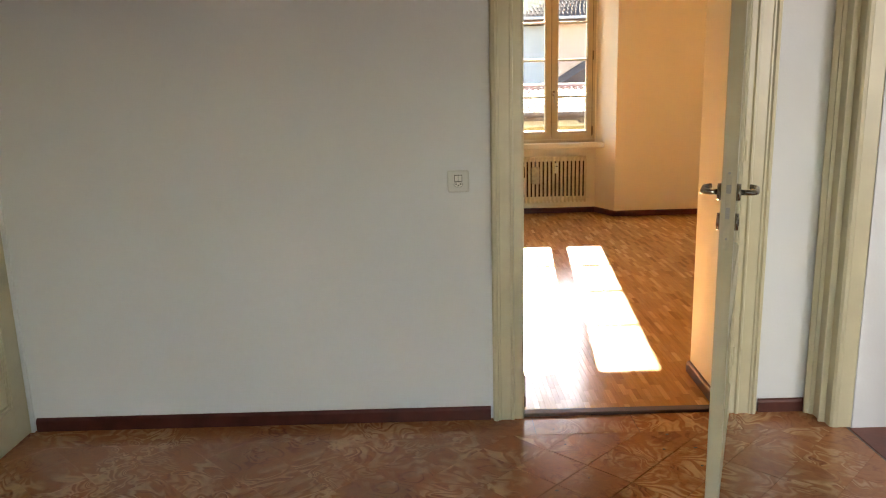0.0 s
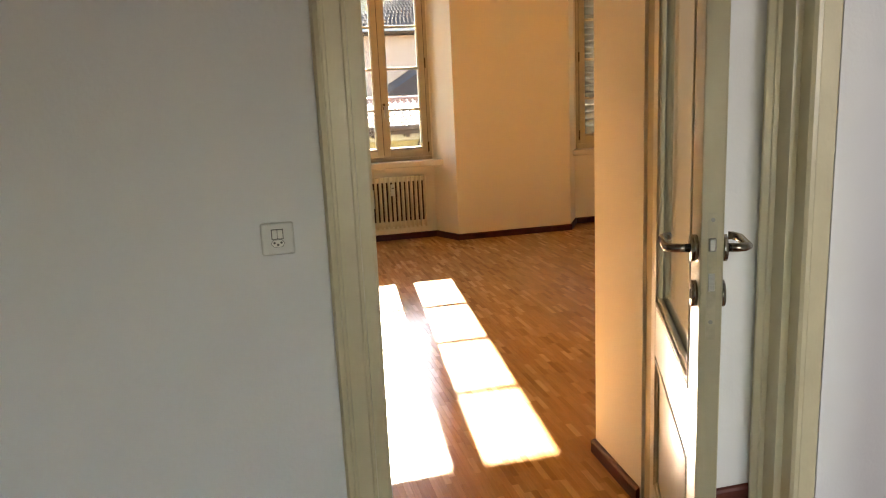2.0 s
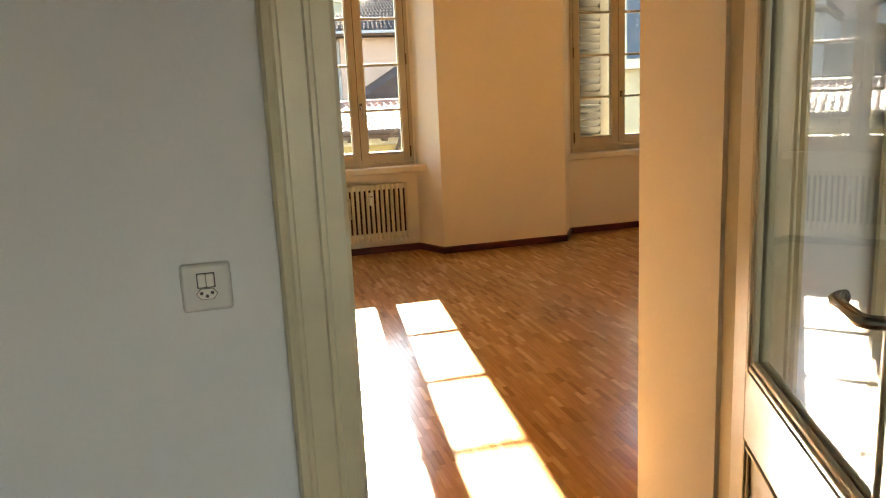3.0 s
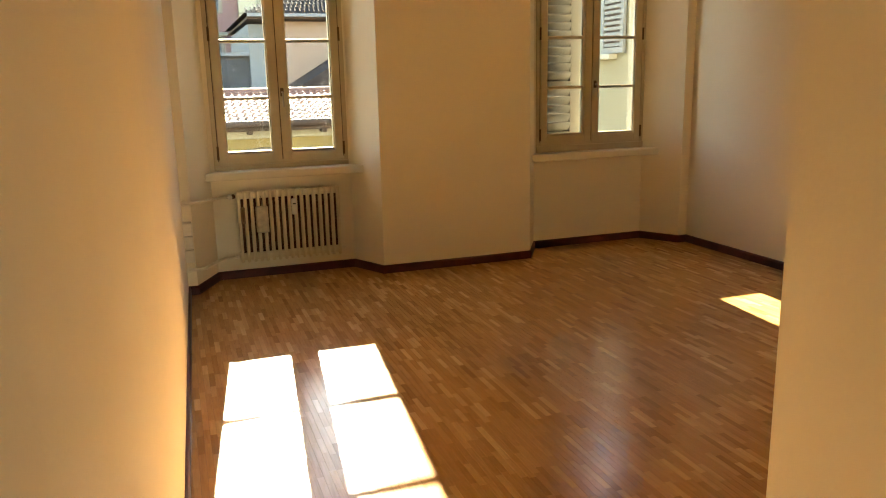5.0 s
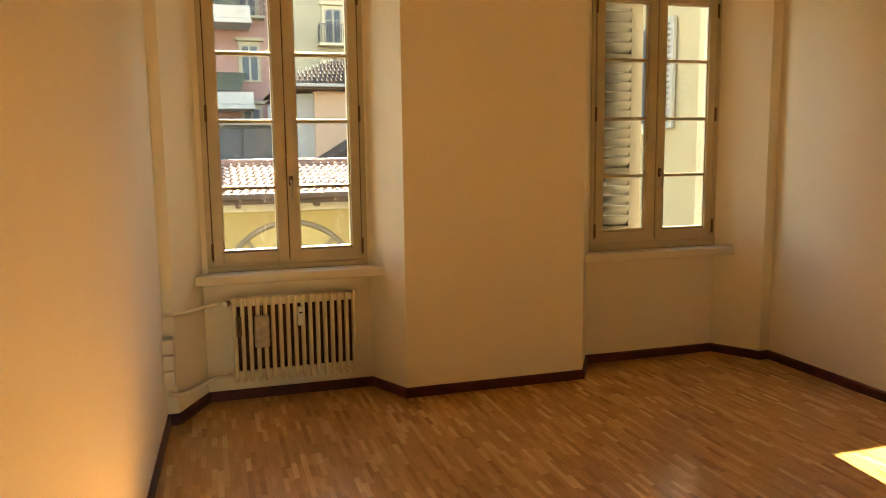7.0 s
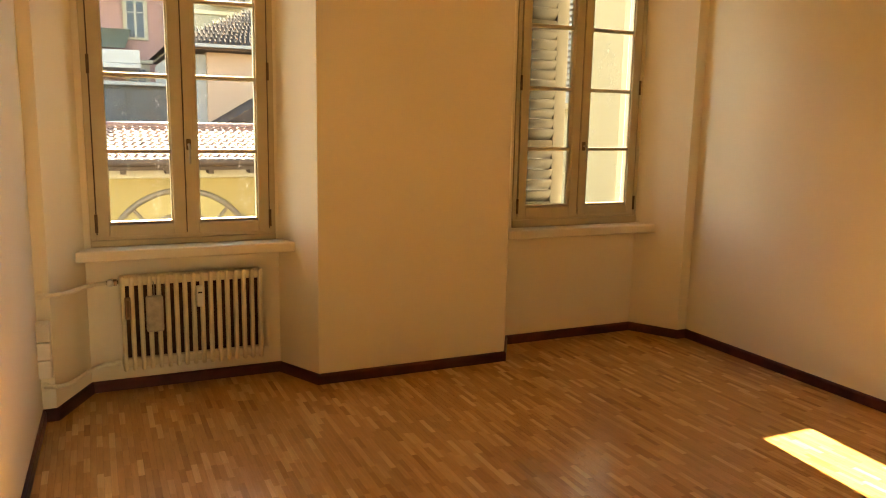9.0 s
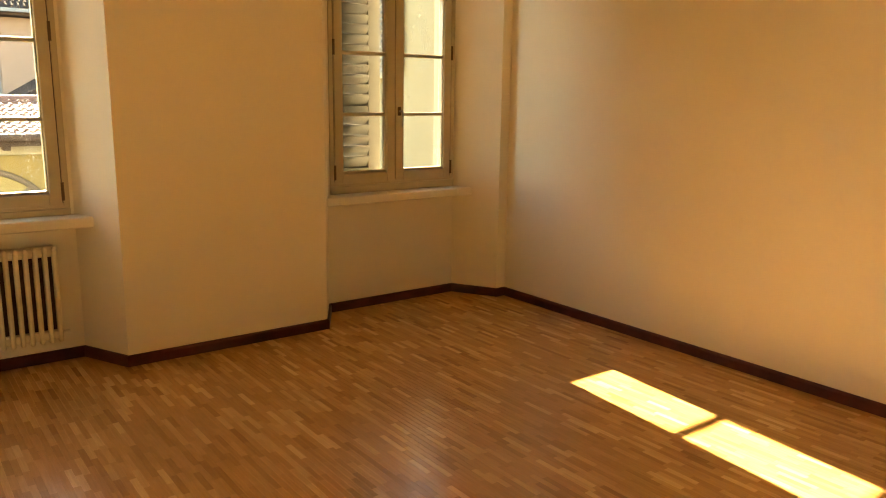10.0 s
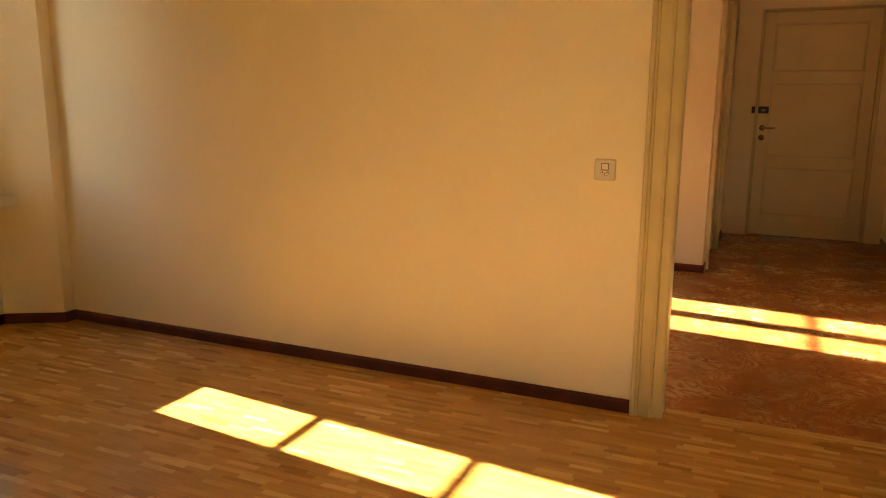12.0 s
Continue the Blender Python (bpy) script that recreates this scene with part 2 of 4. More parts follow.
def add_box(bm, x0, x1, y0, y1, z0, z1, bevel=0.0):
    vs = [bm.verts.new((x, y, z)) for z in (z0, z1) for y in (y0, y1) for x in (x0, x1)]
    fs = [bm.faces.new([vs[i] for i in f]) for f in ((0, 2, 3, 1), (4, 5, 7, 6), (0, 1, 5, 4), (2, 6, 7, 3), (0, 4, 6, 2), (1, 3, 7, 5))]
    if bevel:
        es = list({e for f in fs for e in f.edges})
        bmesh.ops.bevel(bm, geom=es, offset=bevel, segments=2, affect="EDGES", profile=0.5)
    return bm


def box(x0, x1, y0, y1, z0, z1, bevel=0.0):
    return add_box(bmesh.new(), x0, x1, y0, y1, z0, z1, bevel)


def add_prism(bm, pts, z0, z1):
    lo, hi = [bm.verts.new((x, y, z0)) for x, y in pts], [bm.verts.new((x, y, z1)) for x, y in pts]
    bm.faces.new(lo[::-1])
    bm.faces.new(hi)
    for i in range(len(pts)):
        j = (i + 1) % len(pts)
        bm.faces.new((lo[i], lo[j], hi[j], hi[i]))
    return bm


def add_cyl(bm, p, q, r, n=16, r2=None):
    p, q = Vector(p), Vector(q)
    rot = (q - p).to_track_quat("Z", "Y").to_matrix().to_4x4()
    m = Matrix.Translation((p + q) / 2) @ rot
    bmesh.ops.create_cone(bm, cap_ends=True, segments=n, radius1=r, radius2=r if r2 is None else r2, depth=(q - p).length, matrix=m)
    return bm


def cyl(p, q, r, n=16, r2=None):
    return add_cyl(bmesh.new(), p, q, r, n, r2)


def add_tube(bm, path, r, n=10):
    """A round bar that follows a line of points."""
    pts = [Vector(p) for p in path]
    rings = []
    for i, p in enumerate(pts):
        d = (pts[min(i + 1, len(pts) - 1)] - pts[max(i - 1, 0)]).normalized()
        a = d.orthogonal().normalized() if not rings else (prev - d * prev.dot(d)).normalized()
        prev = a
        b = d.cross(a)
        rings.append([bm.verts.new(p + r * (math.cos(2 * math.pi * k / n) * a + math.sin(2 * math.pi * k / n) * b)) for k in range(n)])
    for u, v in zip(rings, rings[1:]):
        for k in range(n):
            bm.faces.new((u[k], u[(k + 1) % n], v[(k + 1) % n], v[k]))
    bm.faces.new(rings[0][::-1])
    bm.faces.new(rings[-1])
    return bm


def tube(path, r, n=10):
    return add_tube(bmesh.new(), path, r, n)


def add_sweep(bm, profile, m, length):
    """A moulding: profile in x, y swept along z by length, laid by the matrix m."""
    lo, hi = [bm.verts.new(m @ Vector((x, y, 0))) for x, y in profile], [bm.verts.new(m @ Vector((x, y, length))) for x, y in profile]
    bm.faces.new(lo[::-1])
    bm.faces.new(hi)
    for i in range(len(profile)):
        j = (i + 1) % len(profile)
        bm.faces.new((lo[i], lo[j], hi[j], hi[i]))
    return bm


def thing(name, label, category, group="", at=None):
    ob = new(name)
    if at is not None:
        ob.matrix_world = at
    return tagged(ob, label, category, group)


def structure(ob, label, category):
    return tagged(ob, label, category, "", "structure")


# ---- the shell ----
H = 3.05
X_RIGHT, Y_BACK, Y_DEEP, Y_PIER, Y_NICHE, Y_OUT = 4.41, 3.335, 3.450, 7.685, 7.976, 8.12
DOOR_L, DOOR_R, DOOR_H = 0.47, 1.315, 2.16

# wall between hall and room, with the doorway; plastered reveals on the room's side
bm = bmesh.new()
add_prism(bm, [(-1.75, 3.0), (DOOR_L - 0.02, 3.0), (DOOR_L - 0.02, 3.06), (DOOR_L, 3.07), (0.50, Y_BACK), (-1.75, Y_BACK)], -0.1, H)
add_prism(bm, [(DOOR_R + 0.02, 3.0), (1.768, 3.0), (1.768, 2.825), (4.41, 2.825), (4.41, Y_DEEP), (1.322, Y_DEEP), (DOOR_R - 0.008, 3.07), (DOOR_R + 0.02, 3.06)], -0.1, H)
add_box(bm, DOOR_L, DOOR_R, 3.0, Y_BACK, DOOR_H + 0.02, H)
structure(finish("wall_south", bm, WALL), "thick white plastered wall with a deep doorway", "wall")
bm = add_prism(bmesh.new(), [(0.3, Y_BACK), (0.50, Y_BACK), (0.628, Y_PIER - 0.025), (0.3, Y_PIER - 0.025)], -0.1, H)
structure(finish("wall_west", bm, WALL), "white plastered side wall, slightly uneven", "wall")
bm = bmesh.new()
add_box(bm, X_RIGHT, X_RIGHT + 0.07, 4.33, Y_OUT, -0.1, H)
add_box(bm, X_RIGHT, X_RIGHT + 0.07, Y_DEEP + 0.015, 4.33, DOOR_H + 0.015, H)
add_box(bm, X_RIGHT, X_RIGHT + 0.07, 2.825, Y_DEEP + 0.015, -0.1, H)
structure(finish("wall_east", bm, WALL), "white plastered wall with a doorway to the entrance", "wall")

WIN = [(0.862, 1.766), (3.222, 4.166)]
SILL_Z, HEAD_Z = 0.745, 2.44
bm = bmesh.new()
add_prism(bm, [(0.3, Y_PIER - 0.025), (0.685, Y_PIER - 0.025), (0.832, Y_NICHE), (0.86, Y_NICHE + 0.002), (0.88, Y_NICHE + 0.09), (0.88, Y_OUT), (0.3, Y_OUT)], -0.1, H)
add_prism(bm, [(1.92, Y_PIER), (3.032, Y_PIER), (3.205, Y_NICHE), (3.225, Y_NICHE + 0.002), (3.245, Y_NICHE + 0.09), (3.245, Y_OUT), (1.745, Y_OUT), (1.745, Y_NICHE + 0.09), (1.765, Y_NICHE + 0.002), (1.782, Y_NICHE)], -0.1, H)
add_prism(bm, [(4.168, Y_NICHE), (4.335, Y_PIER), (4.41, Y_PIER), (4.41, Y_OUT), (4.145, Y_OUT), (4.145, Y_NICHE + 0.09), (4.166, Y_NICHE + 0.002)], -0.1, H)
for (a, b), (na, nb) in zip(WIN, [(0.832, 1.782), (3.205, 4.168)]):
    add_box(bm, na + 0.001, nb - 0.001, Y_NICHE - 0.001, Y_OUT - 0.001, -0.1, SILL_Z)
    add_box(bm, na + 0.001, nb - 0.001, Y_NICHE - 0.001, Y_OUT - 0.001, HEAD_Z, H)
    add_prism(bm, [(na - 0.145, Y_PIER + 0.004), (nb + 0.13, Y_PIER + 0.004), (nb, Y_NICHE - 0.001), (na, Y_NICHE - 0.001)], 2.62, H)
structure(finish("wall_north", bm, WALL), "white plastered window wall with splayed niches", "wall")

# Out of view; its darkened colour holds back light on the walls.
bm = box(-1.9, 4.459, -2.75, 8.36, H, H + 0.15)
structure(finish("ceiling", bm, CEIL), "plain plaster ceiling, unseen, its colour darkened to dim the upper walls", "ceiling")
bm = box(4.46, 9.6, -2.75, 8.36, H, H + 0.15)
structure(finish("ceiling_entrance", bm, CEIL_ENT), "plain plaster ceiling, unseen, its colour darkened to dim the upper walls of the entrance", "ceiling")

# hall walls
HX0, HX1 = -1.60, 1.715
bm = bmesh.new()
add_box(bm, HX0 - 0.15, HX0, -2.6, 1.93, -0.1, H)
add_box(bm, HX0 - 0.15, HX0, 2.985, 3.0, -0.1, H)
# Added block, unseen behind the door, stops light leaking through its gap.
add_box(bm, HX0 - 0.32, HX0 - 0.152, 1.8, 3.2, -0.1, H)
add_box(bm, HX0 - 0.15, HX0, 1.93, 2.985, DOOR_H + 0.015, H)
structure(finish("wall_hall_west", bm, WALL_HALL), "white hall wall with a panelled door", "wall")
bm = bmesh.new()
add_box(bm, HX1, HX1 + 0.05, -2.6, 1.86, -0.1, H)
add_box(bm, HX1, HX1 + 0.05, 2.845, 3.0, -0.1, H)
add_box(bm, HX1, HX1 + 0.05, 1.86, 2.845, DOOR_H + 0.015, H)
structure(finish("wall_hall_east", bm, WALL_HALL), "white hall wall with a cased opening", "wall")
bm = bmesh.new()
# Added opening, out of view, sized to light the hall floor and lower walls.
for x0, x1, z0, z1 in ((-1.75, 0.35, -0.1, H), (1.1, 4.2, -0.1, H), (0.35, 1.1, -0.1, 0.12), (0.35, 1.1, 1.85, H)):
    add_box(bm, x0, x1, -2.75, -2.6, z0, z1)
structure(finish("wall_hall_south", bm, WALL_HALL), "white hall wall with an unseen opening added to let in skylight", "wall")
# thin white hall-side skin keeps the hall's cooler paint on the shared wall
bm = bmesh.new()
add_box(bm, HX0, 0.34, 2.996, 2.9995, 0.0, H)
add_box(bm, 1.45, HX1, 2.996, 2.9995, 0.0, H)
add_box(bm, 0.34, 1.45, 2.996, 2.9995, DOOR_H + 0.1, H)
structure(finish("wall_hall_north", bm, WALL_HALL), "white painted hall wall beside the doorway", "wall")
# kitchen beyond the cased opening
bm = bmesh.new()
add_box(bm, 4.2, 4.35, -2.6, 2.825, -0.1, H)
add_box(bm, 1.769, 4.199, 2.8195, 2.8245, -0.01, H)
for x0, x1, z0, z1 in ((1.765, 2.65, -0.1, H), (3.75, 4.2, -0.1, H), (2.65, 3.75, -0.1, 0.85), (2.65, 3.75, 2.35, H)):
    add_box(bm, x0, x1, -1.2, -1.05, z0, z1)
structure(finish("wall_kitchen", bm, WALL_HALL), "white walls of the tiled side room", "wall")

# entrance hall
EX = 9.20
bm = bmesh.new()
add_box(bm, 7.29, 7.45, 4.43, 8.0, -0.1, H)
for x0, x1, z0, z1 in ((7.45, 7.55, -0.1, H), (8.30, EX, -0.1, H), (7.55, 8.30, 2.1, H)):
    add_box(bm, x0, x1, 4.43, 4.55, z0, z1)
add_box(bm, 4.48, EX, 2.90, 3.05, -0.1, H)
add_box(bm, EX, EX + 0.15, 2.9, 3.20, -0.1, H)
add_box(bm, EX, EX + 0.15, 4.22, 4.55, -0.1, H)
add_box(bm, EX, EX + 0.15, 3.20, 4.22, 2.11, H)
add_box(bm, 7.45, EX + 0.15, 4.95, 5.0, -0.1, H)
add_box(bm, EX + 0.16, EX + 0.3, 2.9, 5.0, -0.1, H)
structure(finish("wall_entrance", bm, WALL), "white walls of the entrance corridor", "wall")
HW0, HW1 = 6.00, 6.90
bm = bmesh.new()
for x0, x1, z0, z1 in ((4.48, HW0, -0.1, H), (HW1, 7.45, -0.1, H), (HW0, HW1, -0.1, 0.75), (HW0, HW1, 2.85, H)):
    add_box(bm, x0, x1, 8.0, Y_OUT, z0, z1)
structure(finish("wall_entrance_north", bm, WALL), "white wall with the entrance hall's window", "wall")

# floors
bm = box(-1.8, 1.752, -2.6, 1.2, -0.1, 0.0)
add_box(bm, -1.8, 1.752, 1.2, 3.035, -0.1, -0.004)
hall_floor = structure(finish("floor_hall", bm, MARBLED), "polished red-brown marbled tiles laid diagonally", "floor")
bm = box(4.50, EX + 0.1, 2.9, 8.0, -0.1, 0.0)
structure(finish("floor_entrance", bm, MARBLED), "polished red-brown marbled poured floor", "floor")
bm = box(1.753, 4.3, -1.2, 2.85, -0.1, -0.003)
kitchen_floor = structure(finish("floor_kitchen", bm, GROUT), "dark red square clay tile floor", "floor")
bm = box(0.3, 4.50, 3.035, 8.0, -0.1, -0.006)
room_floor = structure(finish("floor", bm, DARKWOOD), "oiled oak strip parquet floor", "floor")
bm = box(DOOR_L, DOOR_R, 3.000, 3.046, -0.004, 0.014, 0.004)
structure(finish("threshold", bm, DARKWOOD), "dark worn wooden threshold strip", "threshold")
bm = box(4.475, 4.515, Y_DEEP + 0.015, 4.31, -0.004, 0.004, 0.002)
structure(finish("threshold_entrance", bm, PARQUET), "pale oak threshold strip", "threshold")

# skirting boards
SK = [(0, 0), (0.014, 0), (0.014, 0.044), (0.010, 0.053), (0.004, 0.057), (0, 0.057)]


def skirting(name, path, room_side=1):
    """A skirting board along a line on the floor; the room lies to the left of the line (1) or the right (-1)."""
    bm = bmesh.new()
    pts = [Vector(p) for p in path]
    rings = []
    for i, p in enumerate(pts):
        d0 = (pts[i] - pts[i - 1]).normalized() if i else (pts[1] - pts[0]).normalized()
        d1 = (pts[i + 1] - pts[i]).normalized() if i + 1 < len(pts) else d0
        n0, n1 = Vector((-d0.y, d0.x)) * room_side, Vector((-d1.y, d1.x)) * room_side
        n = (n0 + n1).normalized()
        n /= max(n.dot(n0), 0.4)
        rings.append([bm.verts.new((p.x + n.x * u, p.y + n.y * u, z)) for u, z in SK])
    for u, v in zip(rings, rings[1:]):
        for k in range(len(SK)):
            j = (k + 1) % len(SK)
            bm.faces.new((u[k], u[j], v[j], v[k]))
    bm.faces.new(rings[0])
    bm.faces.new(rings[-1][::-1])
    return structure(finish(name, bm, SKIRT), "low dark red-brown stained wooden skirting", "skirting")


E0 = 0.0005
skirting("baseboard_room", [(0.474, 3.10), (0.50, Y_BACK), (0.628, 7.66), (0.685, 7.66), (0.832, Y_NICHE), (1.782, Y_NICHE), (1.92, Y_PIER), (3.032, Y_PIER), (3.205, Y_NICHE), (4.168, Y_NICHE), (4.335, Y_PIER), (4.41, Y_PIER), (4.41, 4.445)], -1)
skirting("baseboard_reveal", [(1.308, 3.08), (1.322, Y_DEEP), (4.38, Y_DEEP)], 1)
skirting("baseboard_hall", [(HX0 + 0.01, 2.996), (0.328, 2.996)], -1)
skirting("baseboard_hall_end", [(1.459, 2.996), (HX1, 2.996)], -1)
skirting("baseboard_entrance", [(7.29, 7.9), (7.29, 4.43), (7.50, 4.43)], -1)
skirting("baseboard_corridor", [(8.36, 4.43), (9.02, 4.43)], -1)
skirting("baseboard_corridor_side", [(4.5, 3.05), (EX, 3.05)], 1)

# door casings: a moulded board round each opening
CASING = [(0, 0), (0, -0.020), (0.006, -0.030), (0.018, -0.032), (0.024, -0.024), (0.030, -0.024), (0.034, -0.018), (0.074, -0.018), (0.078, -0.023), (0.086, -0.023), (0.090, -0.013), (0.122, -0.013), (0.128, -0.009), (0.131, 0)]


def casing(name, m, width, height, jamb, label, left=True, right=True, sx=1.0, sy=1.0):
    """Casing and jamb lining of an opening in local x (width), its face towards local -y, jamb into local +y."""
    ob = thing(name, label, "door frame", at=m)
    ob["kind"] = "structure"
    prof = [(x * sx, y * sy) for x, y in CASING]
    w = prof[-1][0]
    if left:
        bm = add_sweep(bmesh.new(), prof, Matrix.Translation((-w, 0, 0)), height + w)
        part("casing_board", bm, TRIM, ob)
    if right:
        bm = add_sweep(bmesh.new(), [(-x, y) for x, y in prof], Matrix.Translation((width + w, 0, 0)), height + w)
        part("casing_board", bm, TRIM, ob)
    top = Matrix.Translation((0, 0, height + w)) @ Matrix.Rotation(radians(90), 4, "Y")
    part("casing_head", add_sweep(bmesh.new(), prof, top, width), TRIM, ob)
    for a, b, on in ((-0.022, 0.0, left), (width, width + 0.022, right)):
        if on:
            bm = add_box(bmesh.new(), a, b, -0.008, jamb, 0, height, 0.003)
            part("jamb", bm, TRIM, ob)
    part("jamb_head", box(0, width, -0.006, jamb, height, height + 0.02), TRIM, ob)
    return ob


c1 = casing("door_frame_1", pose(DOOR_L, 2.996, 0), DOOR_R - DOOR_L, DOOR_H, 0.07, "cream gloss-painted moulded casing round the room's doorway")
casing("door_frame_2", pose(HX1, 2.822, 0, 0, 0, -90), 0.94, DOOR_H, 0.052, "cream gloss-painted fluted casing of the side opening", sx=1.3, sy=2.2)
casing("door_frame_3", pose(X_RIGHT, 4.31, 0, 0, 0, -90), 0.84, DOOR_H - 0.01, 0.074, "cream-yellow painted moulded casing by the entrance", right=False)
casing("door_frame_4", pose(HX0, 1.95, 0, 0, 0, 90), 1.02, DOOR_H, 0.1, "cream painted casing of the hall's side door", right=False)
casing("door_frame_5", pose(7.56, 4.43, 0), 0.73, 2.08, 0.06, "cream painted casing of the corridor closet")


# ---- doors ----
def lever(parent, x, y, z, side, back, metal_mat=None):
    """Lever handle with rose and key plate on one face of a door; side: -1 or 1 along local y; back: way of the lever along x."""
    mt = metal_mat or STEEL
    h = part("handle", cyl((x, y, z), (x, y + side * 0.012, z), 0.026, 24), mt, parent, "round-rosed lever handle in brushed nickel", True)
    path = [(x, y + side * 0.010, z), (x, y + side * 0.035, z), (x + back * 0.004, y + side * 0.047, z), (x + back * 0.014, y + side * 0.055, z), (x + back * 0.06, y + side * 0.055, z),
            (x + back * 0.086, y + side * 0.055, z + 0.001), (x + back * 0.098, y + side * 0.052, z + 0.001), (x + back * 0.105, y + side * 0.044, z + 0.002), (x + back * 0.107, y + side * 0.036, z + 0.002)]
    part("lever", tube(path, 0.0086, 14), mt, h, "", True)
    k = part("key_plate", cyl((x, y, z - 0.09), (x, y + side * 0.010, z - 0.09), 0.026, 24), mt, parent, "round nickel key plate", True)
    part("keyhole", box(x - 0.003, x + 0.003, y + side * 0.0095, y + side * 0.0115, z - 0.101, z - 0.081) if side > 0 else box(x - 0.003, x + 0.003, y - 0.0115, y - 0.0095, z - 0.101, z - 0.081), BLACK, k)


def moulding_frame(bm, x0, x1, z0, z1, y, side, w=0.028, d=0.012):
    """A raised bead frame on a door's face."""
    for (a, b, c, e) in ((x0, x0 + w, z0, z1), (x1 - w, x1, z0, z1), (x0 + w, x1 - w, z0, z0 + w), (x0 + w, x1 - w, z1 - w, z1)):
        ya, yb = sorted((y, y + side * d))
        add_box(bm, a, b, ya, yb, c, e, 0.004)
        i = w * 0.32
        ya, yb = sorted((y, y + side * (d + 0.006)))
        add_box(bm, a + i if b - a < w * 1.5 else a, b - i if b - a < w * 1.5 else b, ya, yb, c + i if e - c < w * 1.5 else c, e - i if e - c < w * 1.5 else e, 0.003)
    return bm


LEAF_W, LEAF_T, LEAF_H = 0.847, 0.042, 2.14
leaf_dir = math.degrees(math.atan2(2.213 - 2.992, 0.986 - 1.318))
leaf = thing("glazed_door", "cream painted glazed door standing open, with nickel lever handles", "door", at=pose(1.318, 2.992, 0.008, 0, 0, leaf_dir) @ pose(0, -0.021, 0))
W, T = LEAF_W, LEAF_T
part("stile", box(0, 0.105, 0, T, 0, LEAF_H, 0.003), TRIM, leaf)
lock_stile = part("stile", box(W - 0.105, W, 0, T, 0, LEAF_H, 0.003), TRIM, leaf)
part("rail", box(0.105, W - 0.105, 0.001, T - 0.001, 0, 0.16), TRIM, leaf)
part("rail", box(0.105, W - 0.105, 0.001, T - 0.001, 0.58, 0.73), TRIM, leaf)
part("rail", box(0.105, W - 0.105, 0.001, T - 0.001, 2.02, LEAF_H), TRIM, leaf)
part("panel", box(0.10, W - 0.10, 0.012, T - 0.012, 0.155, 0.585), TRIM, leaf)
bm = bmesh.new()
for y, s in ((0.012, -1), (T - 0.012, 1)):
    moulding_frame(bm, 0.105, W - 0.105, 0.16, 0.58, y, s, 0.022, 0.008)
part("panel_moulding", bm, TRIM, leaf)
bm = bmesh.new()
for y, s in ((T / 2 - 0.003, -1), (T / 2 + 0.003, 1)):
    moulding_frame(bm, 0.105, W - 0.105, 0.73, 2.02, y, s, 0.030, 0.014)
part("glazing_moulding", bm, TRIM, leaf)
pane = part("glass_pane", box(0.11, W - 0.11, T / 2 - 0.002, T / 2 + 0.002, 0.735, 2.015), DOORGLASS, leaf, "clear door glass")
HZ = 1.050
lever(leaf, W - 0.042, T, HZ, 1, -1)
lever(leaf, W - 0.042, 0, HZ, -1, -1)
fp = part("lock_face", box(W - 0.001, W + 0.0015, 0.0125, T - 0.0125, HZ - 0.17, HZ + 0.075, 0.0), LOCKFACE, leaf, "worn steel lock faceplate")
part("latch", box(W, W + 0.007, 0.014, T - 0.014, HZ + 0.002, HZ + 0.028, 0.003), GREYMETAL, fp)
part("bolt", box(W, W + 0.003, 0.015, T - 0.015, HZ - 0.075, HZ - 0.040, 0.001), GREYMETAL, fp)
for z in (HZ + 0.062, HZ - 0.135):
    part("screw", cyl((W + 0.001, T / 2, z), (W + 0.003, T / 2, z), 0.004, 10), GREYMETAL, fp)
for z in (0.25, 1.1, 1.9):
    part("hinge", cyl((-0.004, T + 0.004, z - 0.04), (-0.004, T + 0.004, z + 0.04), 0.007, 12), TRIM, leaf)


def panel_door(name, m, w, h, panels, label, paint):
    """A panelled door leaf: local x across, face towards -y."""
    d = thing(name, label, "door", at=m)
    xs = [0.10, w - 0.10]
    part("stile", box(0, xs[0], 0, 0.045, 0.008, h, 0.003), paint, d)
    part("stile", box(xs[1], w, 0, 0.045, 0.008, h, 0.003), paint, d)
    zs = [0.008] + [z for p in panels for z in p] + [h]
    for a, b in zip(zs[::2], zs[1::2]):
        part("rail", box(xs[0], xs[1], 0.001, 0.044, a, b), paint, d)
    for a, b in panels:
        part("panel", box(xs[0] - 0.01, xs[1] + 0.01, 0.010, 0.035, a - 0.005, b + 0.005), paint, d)
        part("panel_moulding", moulding_frame(bmesh.new(), xs[0], xs[1], a, b, 0.010, -1, 0.022, 0.006), paint, d)
    return d


ent = panel_door("entrance_door", pose(EX + 0.02, 4.20, 0, 0, 0, -90), 0.96, 2.085, [(0.20, 0.66), (0.76, 1.44), (1.54, 1.98)], "cream painted three-panel entrance door, closed", DOORP)
lever(ent, 0.055, 0, 1.03, -1, 1, BRASS)
lk = part("lock_box", box(-0.05, 0.100, -0.030, 0.0, 1.165, 1.228, 0.004), BLACK, ent, "black surface-mounted lock box")
part("lock_window", box(0.04, 0.07, -0.032, -0.0295, 1.185, 1.205), GREYMETAL, lk)
for z in (0.3, 1.05, 1.85):
    part("hinge", cyl((0.955, -0.004, z - 0.05), (0.955, -0.004, z + 0.05), 0.008, 12), DOORP, ent)
fr = structure(thing("door_frame_6", "cream painted frame of the entrance door", "door frame", at=pose(EX, 4.22, 0, 0, 0, -90)), "", "")
part("jamb", box(0, 0.029, -0.012, 0.10, 0, 2.11, 0.003), TRIM, fr)
